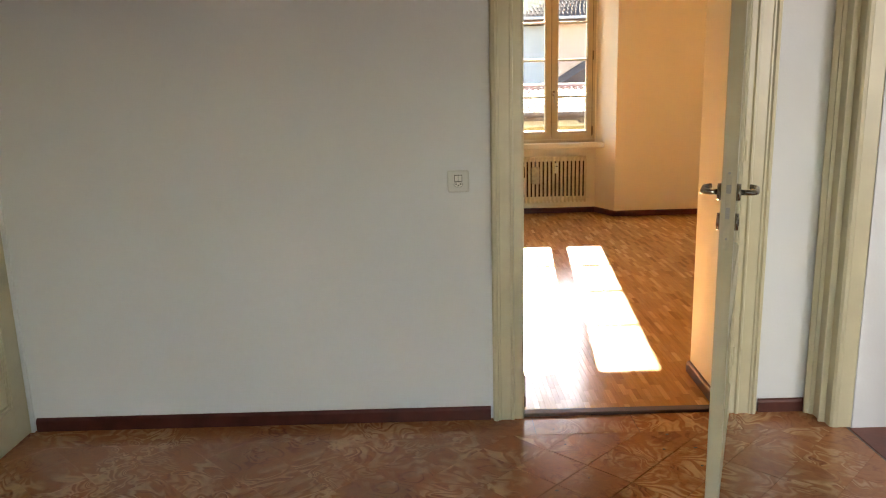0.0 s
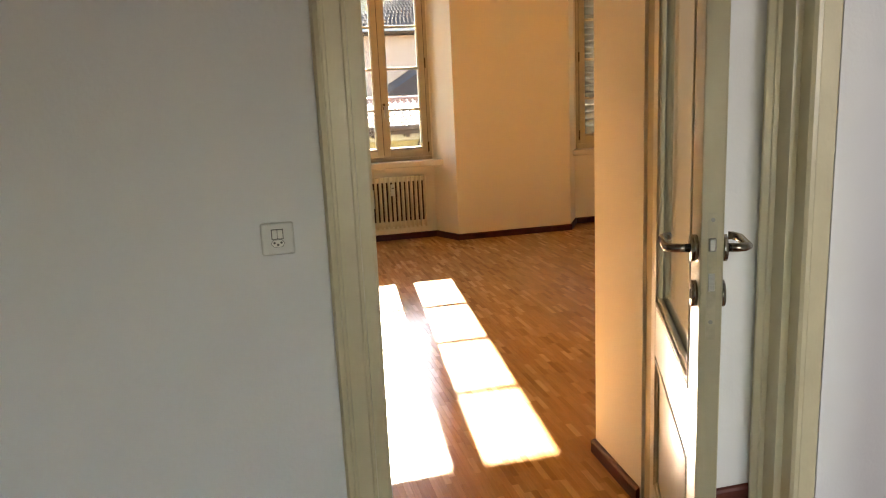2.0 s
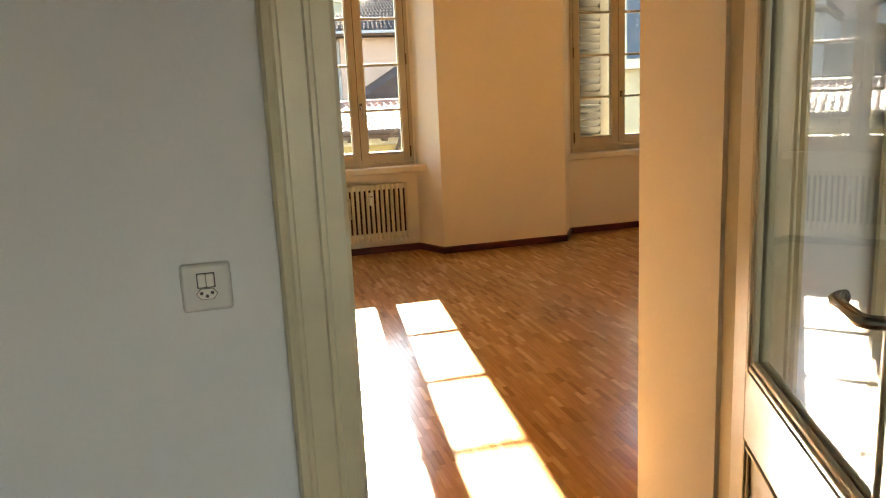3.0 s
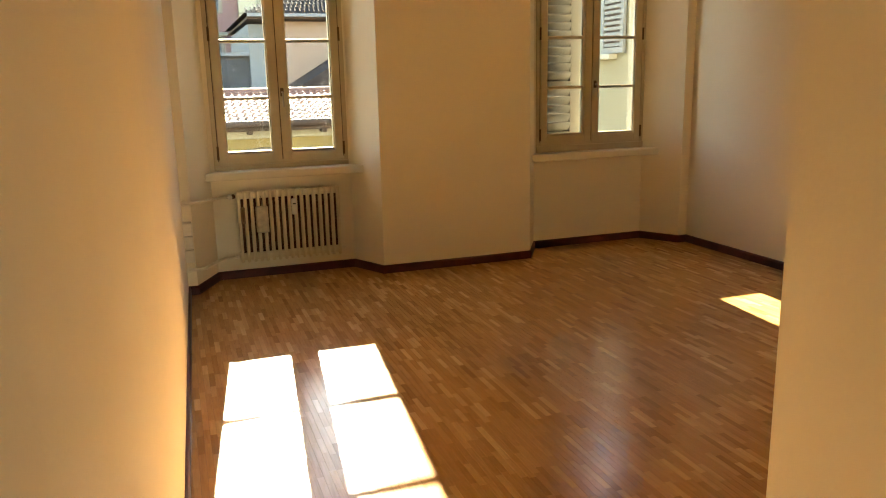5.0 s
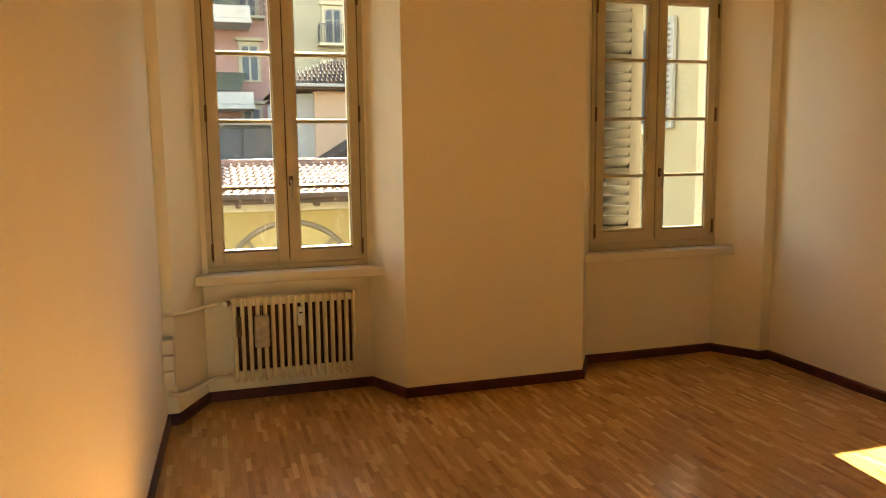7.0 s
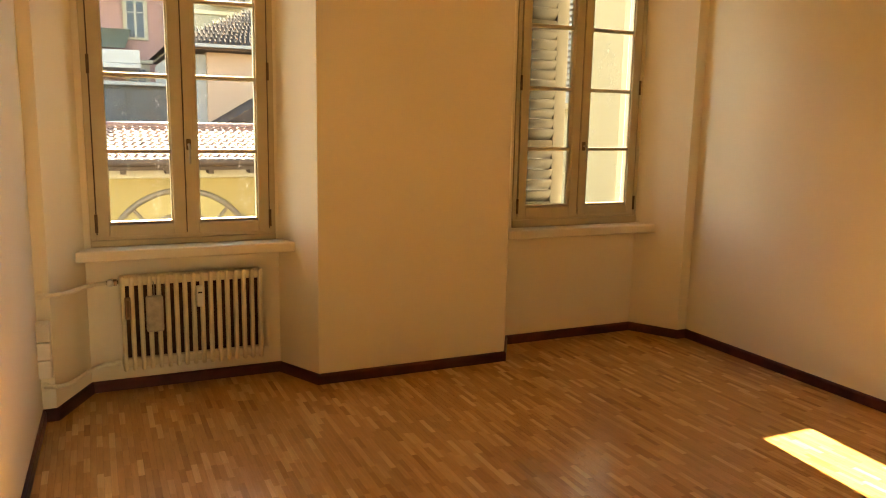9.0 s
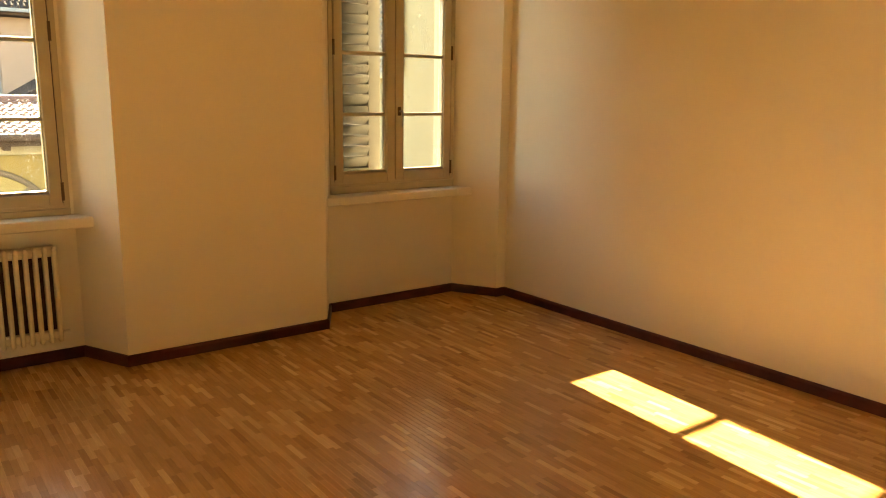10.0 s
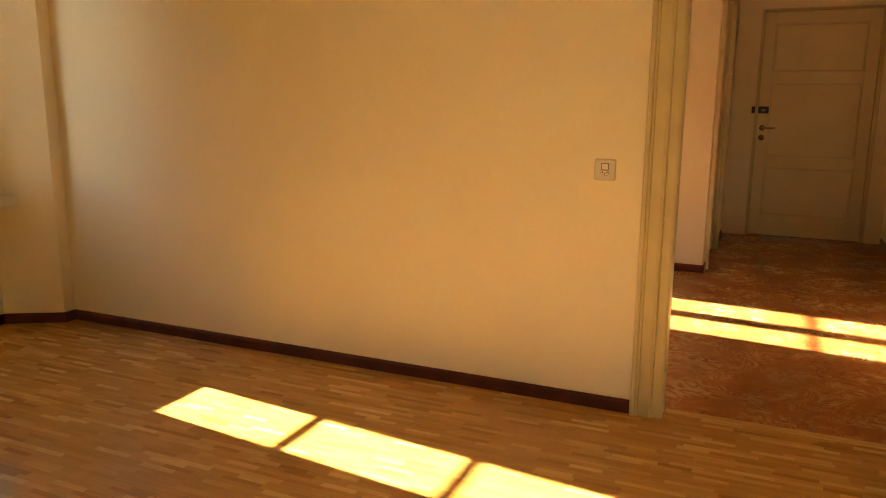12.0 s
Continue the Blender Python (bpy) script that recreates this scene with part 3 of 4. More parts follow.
part("jamb", box(0.981, 1.02, -0.012, 0.10, 0, 2.11, 0.003), TRIM, fr)
part("jamb_head", box(0.029, 0.981, -0.012, 0.10, 2.088, 2.11, 0.002), TRIM, fr)
side_door = panel_door("panelled_door", pose(HX0 - 0.004, 1.955, 0, 0, 0, 90), 1.012, 2.15, [(0.16, 0.62), (0.74, 2.02)], "cream painted panelled hall door, closed", TRIM)
lever(side_door, 0.055, 0, 1.05, -1, 1)
closet = thing("closet_door", "cream closet door standing slightly ajar in the corridor", "door", at=pose(8.285, 4.475, 0, 0, 0, 172))
part("leaf", box(0, 0.715, 0, 0.035, 0.01, 2.07, 0.003), TRIM, closet)


# ---- windows ----
ROWS = [(0.848, 1.199), (1.220, 1.566), (1.588, 1.935), (1.957, 2.305)]


def window(name, x0, x1, rows, z0, z1, y, label):
    """A two-leaf casement with four panes a leaf. y: inner face of its frame."""
    w = thing(name, label, "window")
    w["kind"] = "structure"
    mid = (x0 + x1) / 2
    for a, b, c, e in ((x0, x0 + 0.028, z0, z1), (x1 - 0.028, x1, z0, z1), (x0 + 0.028, x1 - 0.028, z0, z0 + 0.026), (x0 + 0.028, x1 - 0.028, z1 - 0.03, z1)):
        part("window_frame", box(a, b, y + 0.003, y + 0.085, c, e, 0.003), FRAME, w)
    for s, (a, b) in enumerate(((x0 + 0.033, mid), (mid, x1 - 0.033))):
        sash = part("sash", bmesh.new(), FRAME, w)
        so, si = 0.056, 0.062
        l, r = (a + so, b - si) if s == 0 else (a + si, b - so)
        zb, zt = rows[0][0], rows[-1][1]
        for c in ((a + (0.001 if s == 0 else 0.0025), l, z0 + 0.016, z1 - 0.02), (r, b - (0.0025 if s == 0 else 0.001), z0 + 0.016, z1 - 0.02), (l, r, z0 + 0.016, zb), (l, r, zt, z1 - 0.02)):
            part("sash_bar", box(c[0], c[1], y, y + 0.050, c[2], c[3], 0.004), FRAME, sash)
        bm = bmesh.new()
        for c in ((l, l + 0.008, zb, zt), (r - 0.008, r, zb, zt), (l, r, zb, zb + 0.008), (l, r, zt - 0.008, zt), (l + 0.01, r - 0.01, zb - 0.001, zb + 0.016)):
            add_box(bm, c[0], c[1], y + 0.012, y + 0.048, c[2], c[3])
        part("glazing_bead", bm, FRAME, sash)
        for (p, q), (p2, q2) in zip(rows, rows[1:]):
            part("muntin", box(l, r, y + 0.014, y + 0.046, q, p2, 0.004), FRAME, sash)
        for p, q in rows:
            g = part("pane", box(l - 0.002, r + 0.002, y + 0.028, y + 0.032, p - 0.002, q + 0.002), GLASS, sash)
            g.visible_shadow = False
        # Dark strip paints the shadow line between sash and frame.
        part("gap_shade_strip", box(*((a - 0.008, a + 0.003) if s == 0 else (b - 0.003, b + 0.008)), y + 0.012, y + 0.03, z0 + 0.02, z1 - 0.025), DARKWOOD, sash)
        hx = a - 0.003 if s == 0 else b + 0.003
        for z in (z0 + 0.085, 1.62, z1 - 0.12):
            part("hinge", add_cyl(bmesh.new(), (hx, y - 0.004, z - 0.045), (hx, y - 0.004, z + 0.045), 0.0075, 12), BRONZE, sash, "bronze-coloured hinge")
    part("frame_base", box(x0, x1, y - 0.004, y + 0.085, 0.743 if z0 < 0.9 else z0 - 0.03, z0 - 0.0005, 0.003), FRAME, w)
    part("seam", box(mid - 0.006, mid + 0.006, y + 0.006, y + 0.046, z0 + 0.02, z1 - 0.024), DARKWOOD, w, "dark joint between the two leaves")
    part("cover_strip", box(mid + 0.003, mid + 0.044, y - 0.004, y + 0.0005, z0 + 0.02, z1 - 0.024, 0.002), FRAME, w)
    hx, hz = mid + 0.020, 1.245
    h = part("window_handle", box(hx - 0.012, hx + 0.012, y - 0.018, y - 0.009, hz - 0.028, hz + 0.028, 0.006), BRONZE, w, "bronze window handle turned down")
    part("grip", tube([(hx, y - 0.016, hz), (hx, y - 0.045, hz), (hx, y - 0.052, hz - 0.008), (hx, y - 0.052, hz - 0.05), (hx, y - 0.049, hz - 0.095)], 0.006, 10), GREYMETAL, h, "", True)
    return w


for k, (a, b) in enumerate(WIN):
    lift = 0.016 * k
    window("window_%d" % (k + 1), a, b, [(p + lift, q + lift) for p, q in ROWS], 0.775 + lift, 2.39 + lift, Y_NICHE - 0.010, "beige painted two-leaf casement window with eight panes")
    sl, sr = (0.790, 1.862) if k == 0 else (3.130, 4.245)
    bm = add_prism(bmesh.new(), [(sl, 7.850), (sr, 7.850), (sr - 0.062, Y_NICHE - 0.001), (sl + 0.068, Y_NICHE - 0.001)], 0.687, 0.742)
    bmesh.ops.bevel(bm, geom=bm.edges[:], offset=0.008, segments=3, affect="EDGES", profile=0.5)
    structure(finish("window_sill_%d" % (k + 1), bm, SILL), "thick painted window sill with rounded edges", "window sill")
    bm = box(a + 0.02, b - 0.02, Y_NICHE + 0.08, Y_OUT + 0.05, 0.7455, 0.770, 0.006)
    structure(finish("outer_sill_%d" % (k + 1), bm, CORNICE), "pale stone outer window sill", "window sill")
window("window_3", HW0, HW1, [(1.57, 2.215), (2.235, 2.75)], 0.755, 2.845, 8.03, "beige painted casement window of the entrance")


def shutter(name, m, w, h, label):
    """A louvred shutter leaf: local x across from its hinges, face towards -y."""
    s = thing(name, label, "shutter", at=m)
    part("stile", box(0, 0.055, 0, 0.038, 0, h, 0.003), SHUTTER, s)
    part("stile", box(w - 0.088, w, 0, 0.038, 0, h, 0.003), SHUTTER, s)
    rails = [(0, 0.07), (0.405, 0.465), (1.14, 1.21), (h - 0.08, h)]
    for a, b in rails:
        part("rail", box(0.055, w - 0.088, 0.002, 0.036, a, b, 0.003), SHUTTER, s)
    arc = [(-0.046 + 0.092 * i / 6, -0.013 * (1 - ((i - 3) / 3) ** 2)) for i in range(7)]
    bow = arc + [(u, v + 0.009) for u, v in reversed(arc)]
    for (_, a), (b, _) in zip(rails, rails[1:]):
        n = round((b - a) / 0.064)
        for i in range(n):
            z = a + (i + 0.5) * (b - a) / n
            lay = Matrix.Translation((0.05, 0.019, z)) @ Matrix.Rotation(radians(-58), 4, "X") @ Matrix(((0, 0, 1, 0), (1, 0, 0, 0), (0, 1, 0, 0), (0, 0, 0, 1)))
            part("slat", add_sweep(bmesh.new(), bow, lay, w - 0.134), SHUTTER, s, "", True)
    for z in (0.2, h - 0.25):
        part("hinge", cyl((-0.006, 0.02, z - 0.04), (-0.006, 0.02, z + 0.04), 0.008, 10), IRON, s)
    return s


shutter("louvred_shutter", pose(3.235, 8.14, 0.81), 0.452, 1.62, "grey louvred wooden shutter, closed over half the window")
shutter("louvred_shutter", pose(4.20, 8.185, 0.81, 0, 0, 12), 0.452, 1.62, "grey louvred wooden shutter folded open outside")
for k, (a, b) in enumerate(WIN):
    for x0, x1 in ((a - 0.03, a + 0.022), (b - 0.022, b + 0.03)):
        structure(finish("outer_jamb_%d" % (k + 1), box(x0, x1, Y_OUT + 0.001, Y_OUT + (0.008 if k and x0 < 4 else 0.055), 0.7, 2.5, 0.004), CORNICE), "pale stone outer window jamb", "window surround")


# ---- radiator and wall fittings ----
RX0, RX1, RZ0, RZ1, RY = 0.970, 1.677, 0.126, 0.610, 7.856
rad = thing("radiator", "cream enamelled ribbed steel radiator under the window", "radiator")
NS = 17
pitch = (RX1 - RX0) / NS
bm = bmesh.new()
prof = [(-0.0112, 0.009), (-0.0098, 0.0035), (-0.0060, -0.0005), (0.0, -0.002), (0.0060, -0.0005), (0.0098, 0.0035), (0.0112, 0.009), (0.0112, 0.028), (0.0, 0.032), (-0.0112, 0.028)]
rings = []
for i in range(12):
    a = radians(-86 + 86 * i / 5) if i < 6 else radians(86 * (i - 6) / 5)
    k, z = max(math.cos(a), 0.12), (RZ0 + 0.011 if i < 6 else RZ1 - 0.011) + 0.011 * math.sin(a)
    rings.append([bm.verts.new((x * k, 0.015 + (y - 0.015) * k, z)) for x, y in prof])
for u, v in zip(rings, rings[1:]):
    for k in range(len(prof)):
        bm.faces.new((u[k], u[(k + 1) % len(prof)], v[(k + 1) % len(prof)], v[k]))
bm.faces.new(rings[0][::-1])
bm.faces.new(rings[-1])
first = part("rib", bm, RADIATOR, rad, "", True)
first.location = (RX0 + pitch / 2, RY, 0)
for i in range(1, NS):
    o = new("rib", first.data)
    o.parent = rad
    o.location = (RX0 + pitch * (i + 0.5), RY, 0)
for z0, z1 in ((RZ0 + 0.016, RZ0 + 0.064), (RZ1 - 0.052, RZ1 - 0.008)):
    part("header", box(RX0 + 0.006, RX1 - 0.006, RY + 0.010, RY + 0.094, z0, z1, 0.010), RADIATOR, rad)
# Added block: its dark colour stands in for deep shade behind the ribs.
part("gap_shade_block", box(RX0 + pitch * 0.6, RX1 - pitch * 0.6, RY + 0.034, RY + 0.090, RZ0 + 0.05, RZ1 - 0.04), RADCORE, rad, "dark brown block standing in for shade between the ribs")
for x in (RX0 + 0.1, RX1 - 0.1):
    part("bracket", box(x - 0.012, x + 0.012, RY + 0.06, Y_NICHE, RZ1 - 0.075, RZ1 - 0.060), RADIATOR, rad)
valve = part("valve", cyl((RX0 - 0.055, RY + 0.04, RZ1 - 0.034), (RX0 + 0.004, RY + 0.04, RZ1 - 0.034), 0.010, 12), BRONZE, rad, "dark brass radiator valve", True)
part("valve_cap", cyl((RX0 - 0.032, RY + 0.01, RZ1 - 0.034), (RX0 - 0.032, RY + 0.055, RZ1 - 0.034), 0.016, 14), PLASTIC, valve, "white valve cap", True)
part("union_nut", cyl((RX0 - 0.018, RY + 0.04, RZ1 - 0.034), (RX0 - 0.002, RY + 0.04, RZ1 - 0.034), 0.016, 6), BRONZE, valve)
part("union_nut", cyl((RX0 - 0.022, RY + 0.04, RZ0 + 0.040), (RX0 - 0.004, RY + 0.04, RZ0 + 0.040), 0.016, 6), PIPE, rad)
part("bleed_valve", cyl((RX1 - 0.002, RY + 0.04, RZ0 + 0.045), (RX1 + 0.026, RY + 0.04, RZ0 + 0.045), 0.008, 8), PIPE, rad)
for zc, drop in ((RZ1 - 0.034, 0.012), (RZ0 + 0.040, -0.002)):
    p = thing("heating_pipe", "white painted heating pipe from the wall to the radiator", "pipe", "heating pipes")
    part("pipe", tube([(0.640, 7.655, zc + drop), (0.70, 7.64, zc + drop), (0.745, 7.66, zc + drop), (0.79, 7.74, zc + drop * 0.6), (0.84, 7.84, zc + drop * 0.15), (0.88, 7.885, zc), (RX0 - (0.05 if zc > 0.3 else 0.004), 7.892, zc)], 0.0105, 12), PIPE, p, "", True)
    part("wall_rosette", cyl((0.645, 7.660, zc + drop), (0.645, 7.648, zc + drop), 0.02, 14), PIPE, p)
hm = thing("heat_meter", "small white heat cost meter clipped to the radiator", "heat meter")
hx = RX0 + pitch * 9.1
part("case", box(hx - 0.016, hx + 0.016, RY - 0.036, RY - 0.010, 0.438, 0.545, 0.005), PLASTIC, hm)
part("display", box(hx - 0.010, hx + 0.010, RY - 0.0375, RY - 0.0355, 0.508, 0.516), BLACK, hm)
part("back_plate", box(hx - 0.012, hx + 0.012, RY - 0.011, RY + 0.002, 0.45, 0.535), GREYMETAL, hm)
hu = thing("humidifier", "long off-white ceramic humidifier hung on the radiator", "humidifier")
ux = RX0 + pitch * 3.9
part("vessel", box(ux - 0.040, ux + 0.040, RY - 0.052, RY - 0.014, 0.332, 0.512, 0.010), CERAMIC, hu, "", True)
part("hook", tube([(ux, RY - 0.034, 0.508), (ux, RY - 0.034, 0.555), (ux, RY - 0.018, 0.572), (ux, RY + 0.01, 0.574)], 0.0025, 6), GREYMETAL, hu)
ev = thing("evaporator_meter", "narrow metal evaporator meter on the first radiator rib", "heat meter")
ex = RX0 + pitch * 0.98
part("case", box(ex - 0.014, ex + 0.014, RY - 0.024, RY - 0.008, 0.398, 0.508, 0.004), BRONZE, ev)
part("scale", box(ex - 0.005, ex + 0.005, RY - 0.0255, RY - 0.0235, 0.413, 0.495), RADCORE, ev)
part("clip", box(ex - 0.006, ex + 0.006, RY - 0.009, RY + 0.004, 0.403, 0.503), GREYMETAL, ev)

so = thing("socket_strip", "three stacked white surface-mounted sockets on the wall", "socket", at=pose(0.640, 7.618, 0.225, 0, 0, 90))
for i, (z0, z1) in enumerate(((0.0, 0.080), (0.084, 0.164), (0.168, 0.248))):
    b = part("socket", box(-0.042, 0.042, -0.040, 0.018, z0, z1, 0.006), PLASTIC, so)
    part("socket_face", cyl((0, -0.0405, (z0 + z1) / 2), (0, -0.038, (z0 + z1) / 2), 0.028, 20), PLATE, b)


def switch(name, m, rockers, label):
    """A flush plate with rockers above a three-hole outlet; local x across, face towards -y."""
    s = thing(name, label, "switch", "switches", at=m)
    part("plate", box(-0.043, 0.043, -0.008, 0, -0.043, 0.043, 0.006), PLATE, s)
    wid = 0.026 / rockers
    for i in range(rockers):
        c = (i - (rockers - 1) / 2) * (wid + 0.001)
        part("rocker", box(c - wid / 2, c + wid / 2, -0.0125, -0.0075, 0.001, 0.024, 0.002), PLASTIC, s)
    part("rocker_surround", box(-0.0155, 0.0155, -0.0088, -0.0078, -0.001, 0.026), BLACK, s)
    bm = add_prism(bmesh.new(), [(-0.017, -0.012), (-0.010, -0.003), (0.010, -0.003), (0.017, -0.012), (0.010, -0.021), (-0.010, -0.021)], 0, 0.0025)
    bmesh.ops.transform(bm, matrix=Matrix.Translation((0, -0.0080, 0)) @ Matrix.Rotation(radians(90), 4, "X"), verts=bm.verts)
    o = part("outlet", bm, PLASTIC, s)
    bm = add_prism(bmesh.new(), [(-0.0185, -0.012), (-0.0108, -0.0018), (0.0108, -0.0018), (0.0185, -0.012), (0.0108, -0.0222), (-0.0108, -0.0222)], 0, 0.0008)
    bmesh.ops.transform(bm, matrix=Matrix.Translation((0, -0.0080, 0)) @ Matrix.Rotation(radians(90), 4, "X"), verts=bm.verts)
    part("outlet_rim", bm, BLACK, s)
    for x, z in ((-0.009, -0.010), (0.009, -0.010), (0, -0.0155)):
        part("hole", cyl((x, -0.0110, z), (x, -0.0102, z), 0.0032, 10), BLACK, o)
    return s


switch("light_switch", pose(0.211, 2.996, 1.015), 2, "square white switch plate with a double rocker and outlet")
switch("light_switch", pose(4.41, 4.595, 1.02, 0, 0, -90), 1, "square white switch plate with a single rocker and outlet")
s3 = thing("bell_switch", "small white switch plate in the corridor", "switch", "switches", at=pose(8.62, 4.43, 1.05))
part("plate", box(-0.043, 0.043, -0.008, 0, -0.043, 0.043, 0.005), PLATE, s3)
part("rocker", box(-0.018, 0.018, -0.012, -0.007, -0.018, 0.018, 0.003), PLASTIC, s3)

# ---- outside ----
GZ = -7.5
bm = box(-400, 400, 8.121, 900, GZ - 0.5, GZ)
structure(finish("ground", bm, PAVING), "pale paved courtyard ground", "ground")
bm = box(-400, 400, -900, 8.12, GZ - 0.5, GZ)
structure(finish("ground_south", bm, PAVING), "pale paved ground around the house", "ground")
bm = box(-2.0, 9.5, -2.9, 8.115, GZ, -0.101)
structure(finish("house_base", bm, YELLOWWING), "yellow rendered lower storeys of this house", "wall")


def far_window(parent, x, y, z, w, h, trim, balcony=False):
    f = part("window", box(x - w / 2 - 0.14, x + w / 2 + 0.14, y - 0.10, y + 0.02, z - 0.12, z + h + 0.18, 0.02), trim, parent)
    part("pane", box(x - w / 2, x - 0.03, y - 0.13, y - 0.08, z, z + h), FARPANE, f)
    part("pane", box(x + 0.03, x + w / 2, y - 0.13, y - 0.08, z, z + h), FARPANE, f)
    bm = bmesh.new()
    for a, b, c, e in ((x - w / 2 - 0.02, x - w / 2 + 0.05, z, z + h), (x + w / 2 - 0.05, x + w / 2 + 0.02, z, z + h), (x - 0.05, x + 0.05, z, z + h), (x - w / 2, x + w / 2, z + h - 0.07, z + h), (x - w / 2, x + w / 2, z + h * 0.66, z + h * 0.66 + 0.05)):
        add_box(bm, a, b, y - 0.15, y - 0.128, c, e)
    part("frame", bm, SHUTTER, f)
    part("lintel", box(x - w / 2 - 0.28, x + w / 2 + 0.28, y - 0.28, y - 0.02, z + h + 0.2, z + h + 0.38, 0.03), trim, f)
    if balcony:
        bl = part("balcony", box(x - w / 2 - 0.4, x + w / 2 + 0.4, y - 0.75, y + 0.02, z - 0.18, z - 0.04, 0.03), trim, parent)
        bm = bmesh.new()
        add_box(bm, x - w / 2 - 0.38, x + w / 2 + 0.38, y - 0.74, y - 0.70, z + 0.86, z + 0.92)
        for i in range(15):
            px = x - w / 2 - 0.36 + i * (w + 0.72) / 14
            add_box(bm, px - 0.014, px + 0.014, y - 0.735, y - 0.705, z - 0.04, z + 0.88)
        for px in (x - w / 2 - 0.37, x + w / 2 + 0.37):
            for i in range(5):
                add_box(bm, px - 0.012, px + 0.012, y - 0.68 + i * 0.14, y - 0.66 + i * 0.14, z - 0.04, z + 0.9)
        part("railing", bm, IRON, bl)


# yellow house across the court, with its lunette and low tiled roof
yh = thing("yellow_house", "low yellow rendered house with a lunette and tiled roof", "house")
YF = 20.0
part("wall", box(-6, 11, YF, YF + 4.0, GZ, 0.34), YELLOW, yh)
part("cornice", box(-6.1, 11.1, YF - 0.12, YF, 0.16, 0.34, 0.03), CORNICE, yh)
part("eaves_board", box(-6.2, 11.2, YF - 0.55, YF - 0.001, 0.345, 0.42), DARKBROWN, yh)
bm = bmesh.new()
add_tube(bm, [(-6.2, YF - 0.62, 0.50), (11.2, YF - 0.62, 0.50)], 0.075, 12)
part("gutter", bm, DARKBROWN, yh, "brown half-round gutter", True)
for x in [-5 + i * 0.8 for i in range(20)]:
    part("rafter_tail", box(x - 0.05, x + 0.05, YF - 0.52, YF - 0.002, 0.27, 0.344), DARKBROWN, yh)
part("downpipe", tube([(4.15, YF - 0.60, 0.45), (4.15, YF - 0.5, 0.25), (4.15, YF - 0.12, 0.05), (4.15, YF - 0.12, -3)], 0.05, 10), DARKBROWN, yh, "", True)
LC, LR = (2.46, -1.53), 1.44
lun = part("lunette", bmesh.new(), LUNPANE, yh, "semicircular fan window with radiating bars")
bm = bmesh.new()
arc = [(LC[0] + LR * math.cos(radians(a)), LC[1] + LR * math.sin(radians(a))) for a in range(0, 181, 6)]
vs = [bm.verts.new((x, YF - 0.012, z)) for x, z in arc]
bm.faces.new(vs)
part("pane", bm, LUNPANE, lun)
for r, t in ((LR, 0.055), (LR * 0.66, 0.035)):
    path = [(LC[0] + r * math.cos(radians(a)), YF - 0.04, LC[1] + r * math.sin(radians(a))) for a in range(0, 181, 6)]
    part("arch_bar", tube(path, t, 8), LUNETTE, lun)
for a in (20, 50, 90, 130, 160):
    c, s = math.cos(radians(a)), math.sin(radians(a))
    part("ray_bar", tube([(LC[0] + LR * 0.66 * c, YF - 0.04, LC[1] + LR * 0.66 * s), (LC[0] + LR * c, YF - 0.04, LC[1] + LR * s)], 0.033, 8), LUNETTE, lun)
# roof: one slope of interlocking tiles up to the ridge
R0, R1, RZA, RZB = YF - 0.55, YF + 1.75, 0.50, 1.12
bm = bmesh.new()
v = [bm.verts.new(p) for p in ((-6.2, R0, RZA - 0.03), (11.2, R0, RZA - 0.03), (11.2, R1, RZB - 0.03), (-6.2, R1, RZB - 0.03), (-6.2, R1 + 3, RZA - 0.4), (11.2, R1 + 3, RZA - 0.4))]
bm.faces.new(v[:4])
bm.faces.new((v[3], v[2], v[5], v[4]))
roof = part("roof", bm, ROOFTILE, yh, "clay tile roof shining in the sun")
TW, TL = 0.17, 0.27
slope = math.atan2(RZB - RZA, R1 - R0)
nrow = int(math.hypot(R1 - R0, RZB - RZA) / TL) + 1


def tile_verts(ox, oy):
    prof = [(-0.5, 0.0), (-0.36, 0.034), (-0.18, 0.052), (0.0, 0.036), (0.12, 0.010), (0.32, 0.004), (0.5, 0.012)]
    c, s = math.cos(slope), math.sin(slope)
    out = []
    for d, lift in ((0.0, 0.030), (TL * 1.06, 0.006)):
        for drop in (0.0, -0.016):
            for u, h in prof:
                hh = h + lift + drop
                out.append((ox + u * TW * 1.04, oy + d * c - hh * s, d * s + hh * c))
    return out, len(prof)


def tile_faces(n, base):
    f = []
    for i in range(n - 1):
        f.append((base + i, base + i + 1, base + 2 * n + i + 1, base + 2 * n + i))
        f.append((base + i, base + n + i, base + n + i + 1, base + i + 1))
    return f


vs, n = tile_verts(0, 0)
tile_mesh = bpy.data.meshes.new("roof_tile")
tile_mesh.from_pydata(vs, [], tile_faces(n, 0))
tile_mesh.materials.append(ROOFTILE)
near_cols, rest_v, rest_f = range(38, 70), [], []
for c in range(int(17.4 / TW)):
    for r in range(nrow):
        x, d = -6.2 + (c + 0.5) * TW, r * TL
        y, z = R0 + d * math.cos(slope), RZA + d * math.sin(slope)
        if c in near_cols:
            o = new("roof_tile", tile_mesh)
            o.parent = roof
            o.location = (x, y, z)
        else:
            vs, n = tile_verts(x, y)
            rest_f += tile_faces(n, len(rest_v))
            rest_v += [(a, b, e + z) for a, b, e in vs]
me = bpy.data.meshes.new("roof_tiles_far")
me.from_pydata(rest_v, [], rest_f)
me.materials.append(ROOFTILE)
o = new("roof_tiles_far", me)
o.parent = roof
tagged(o, kind="stuff")
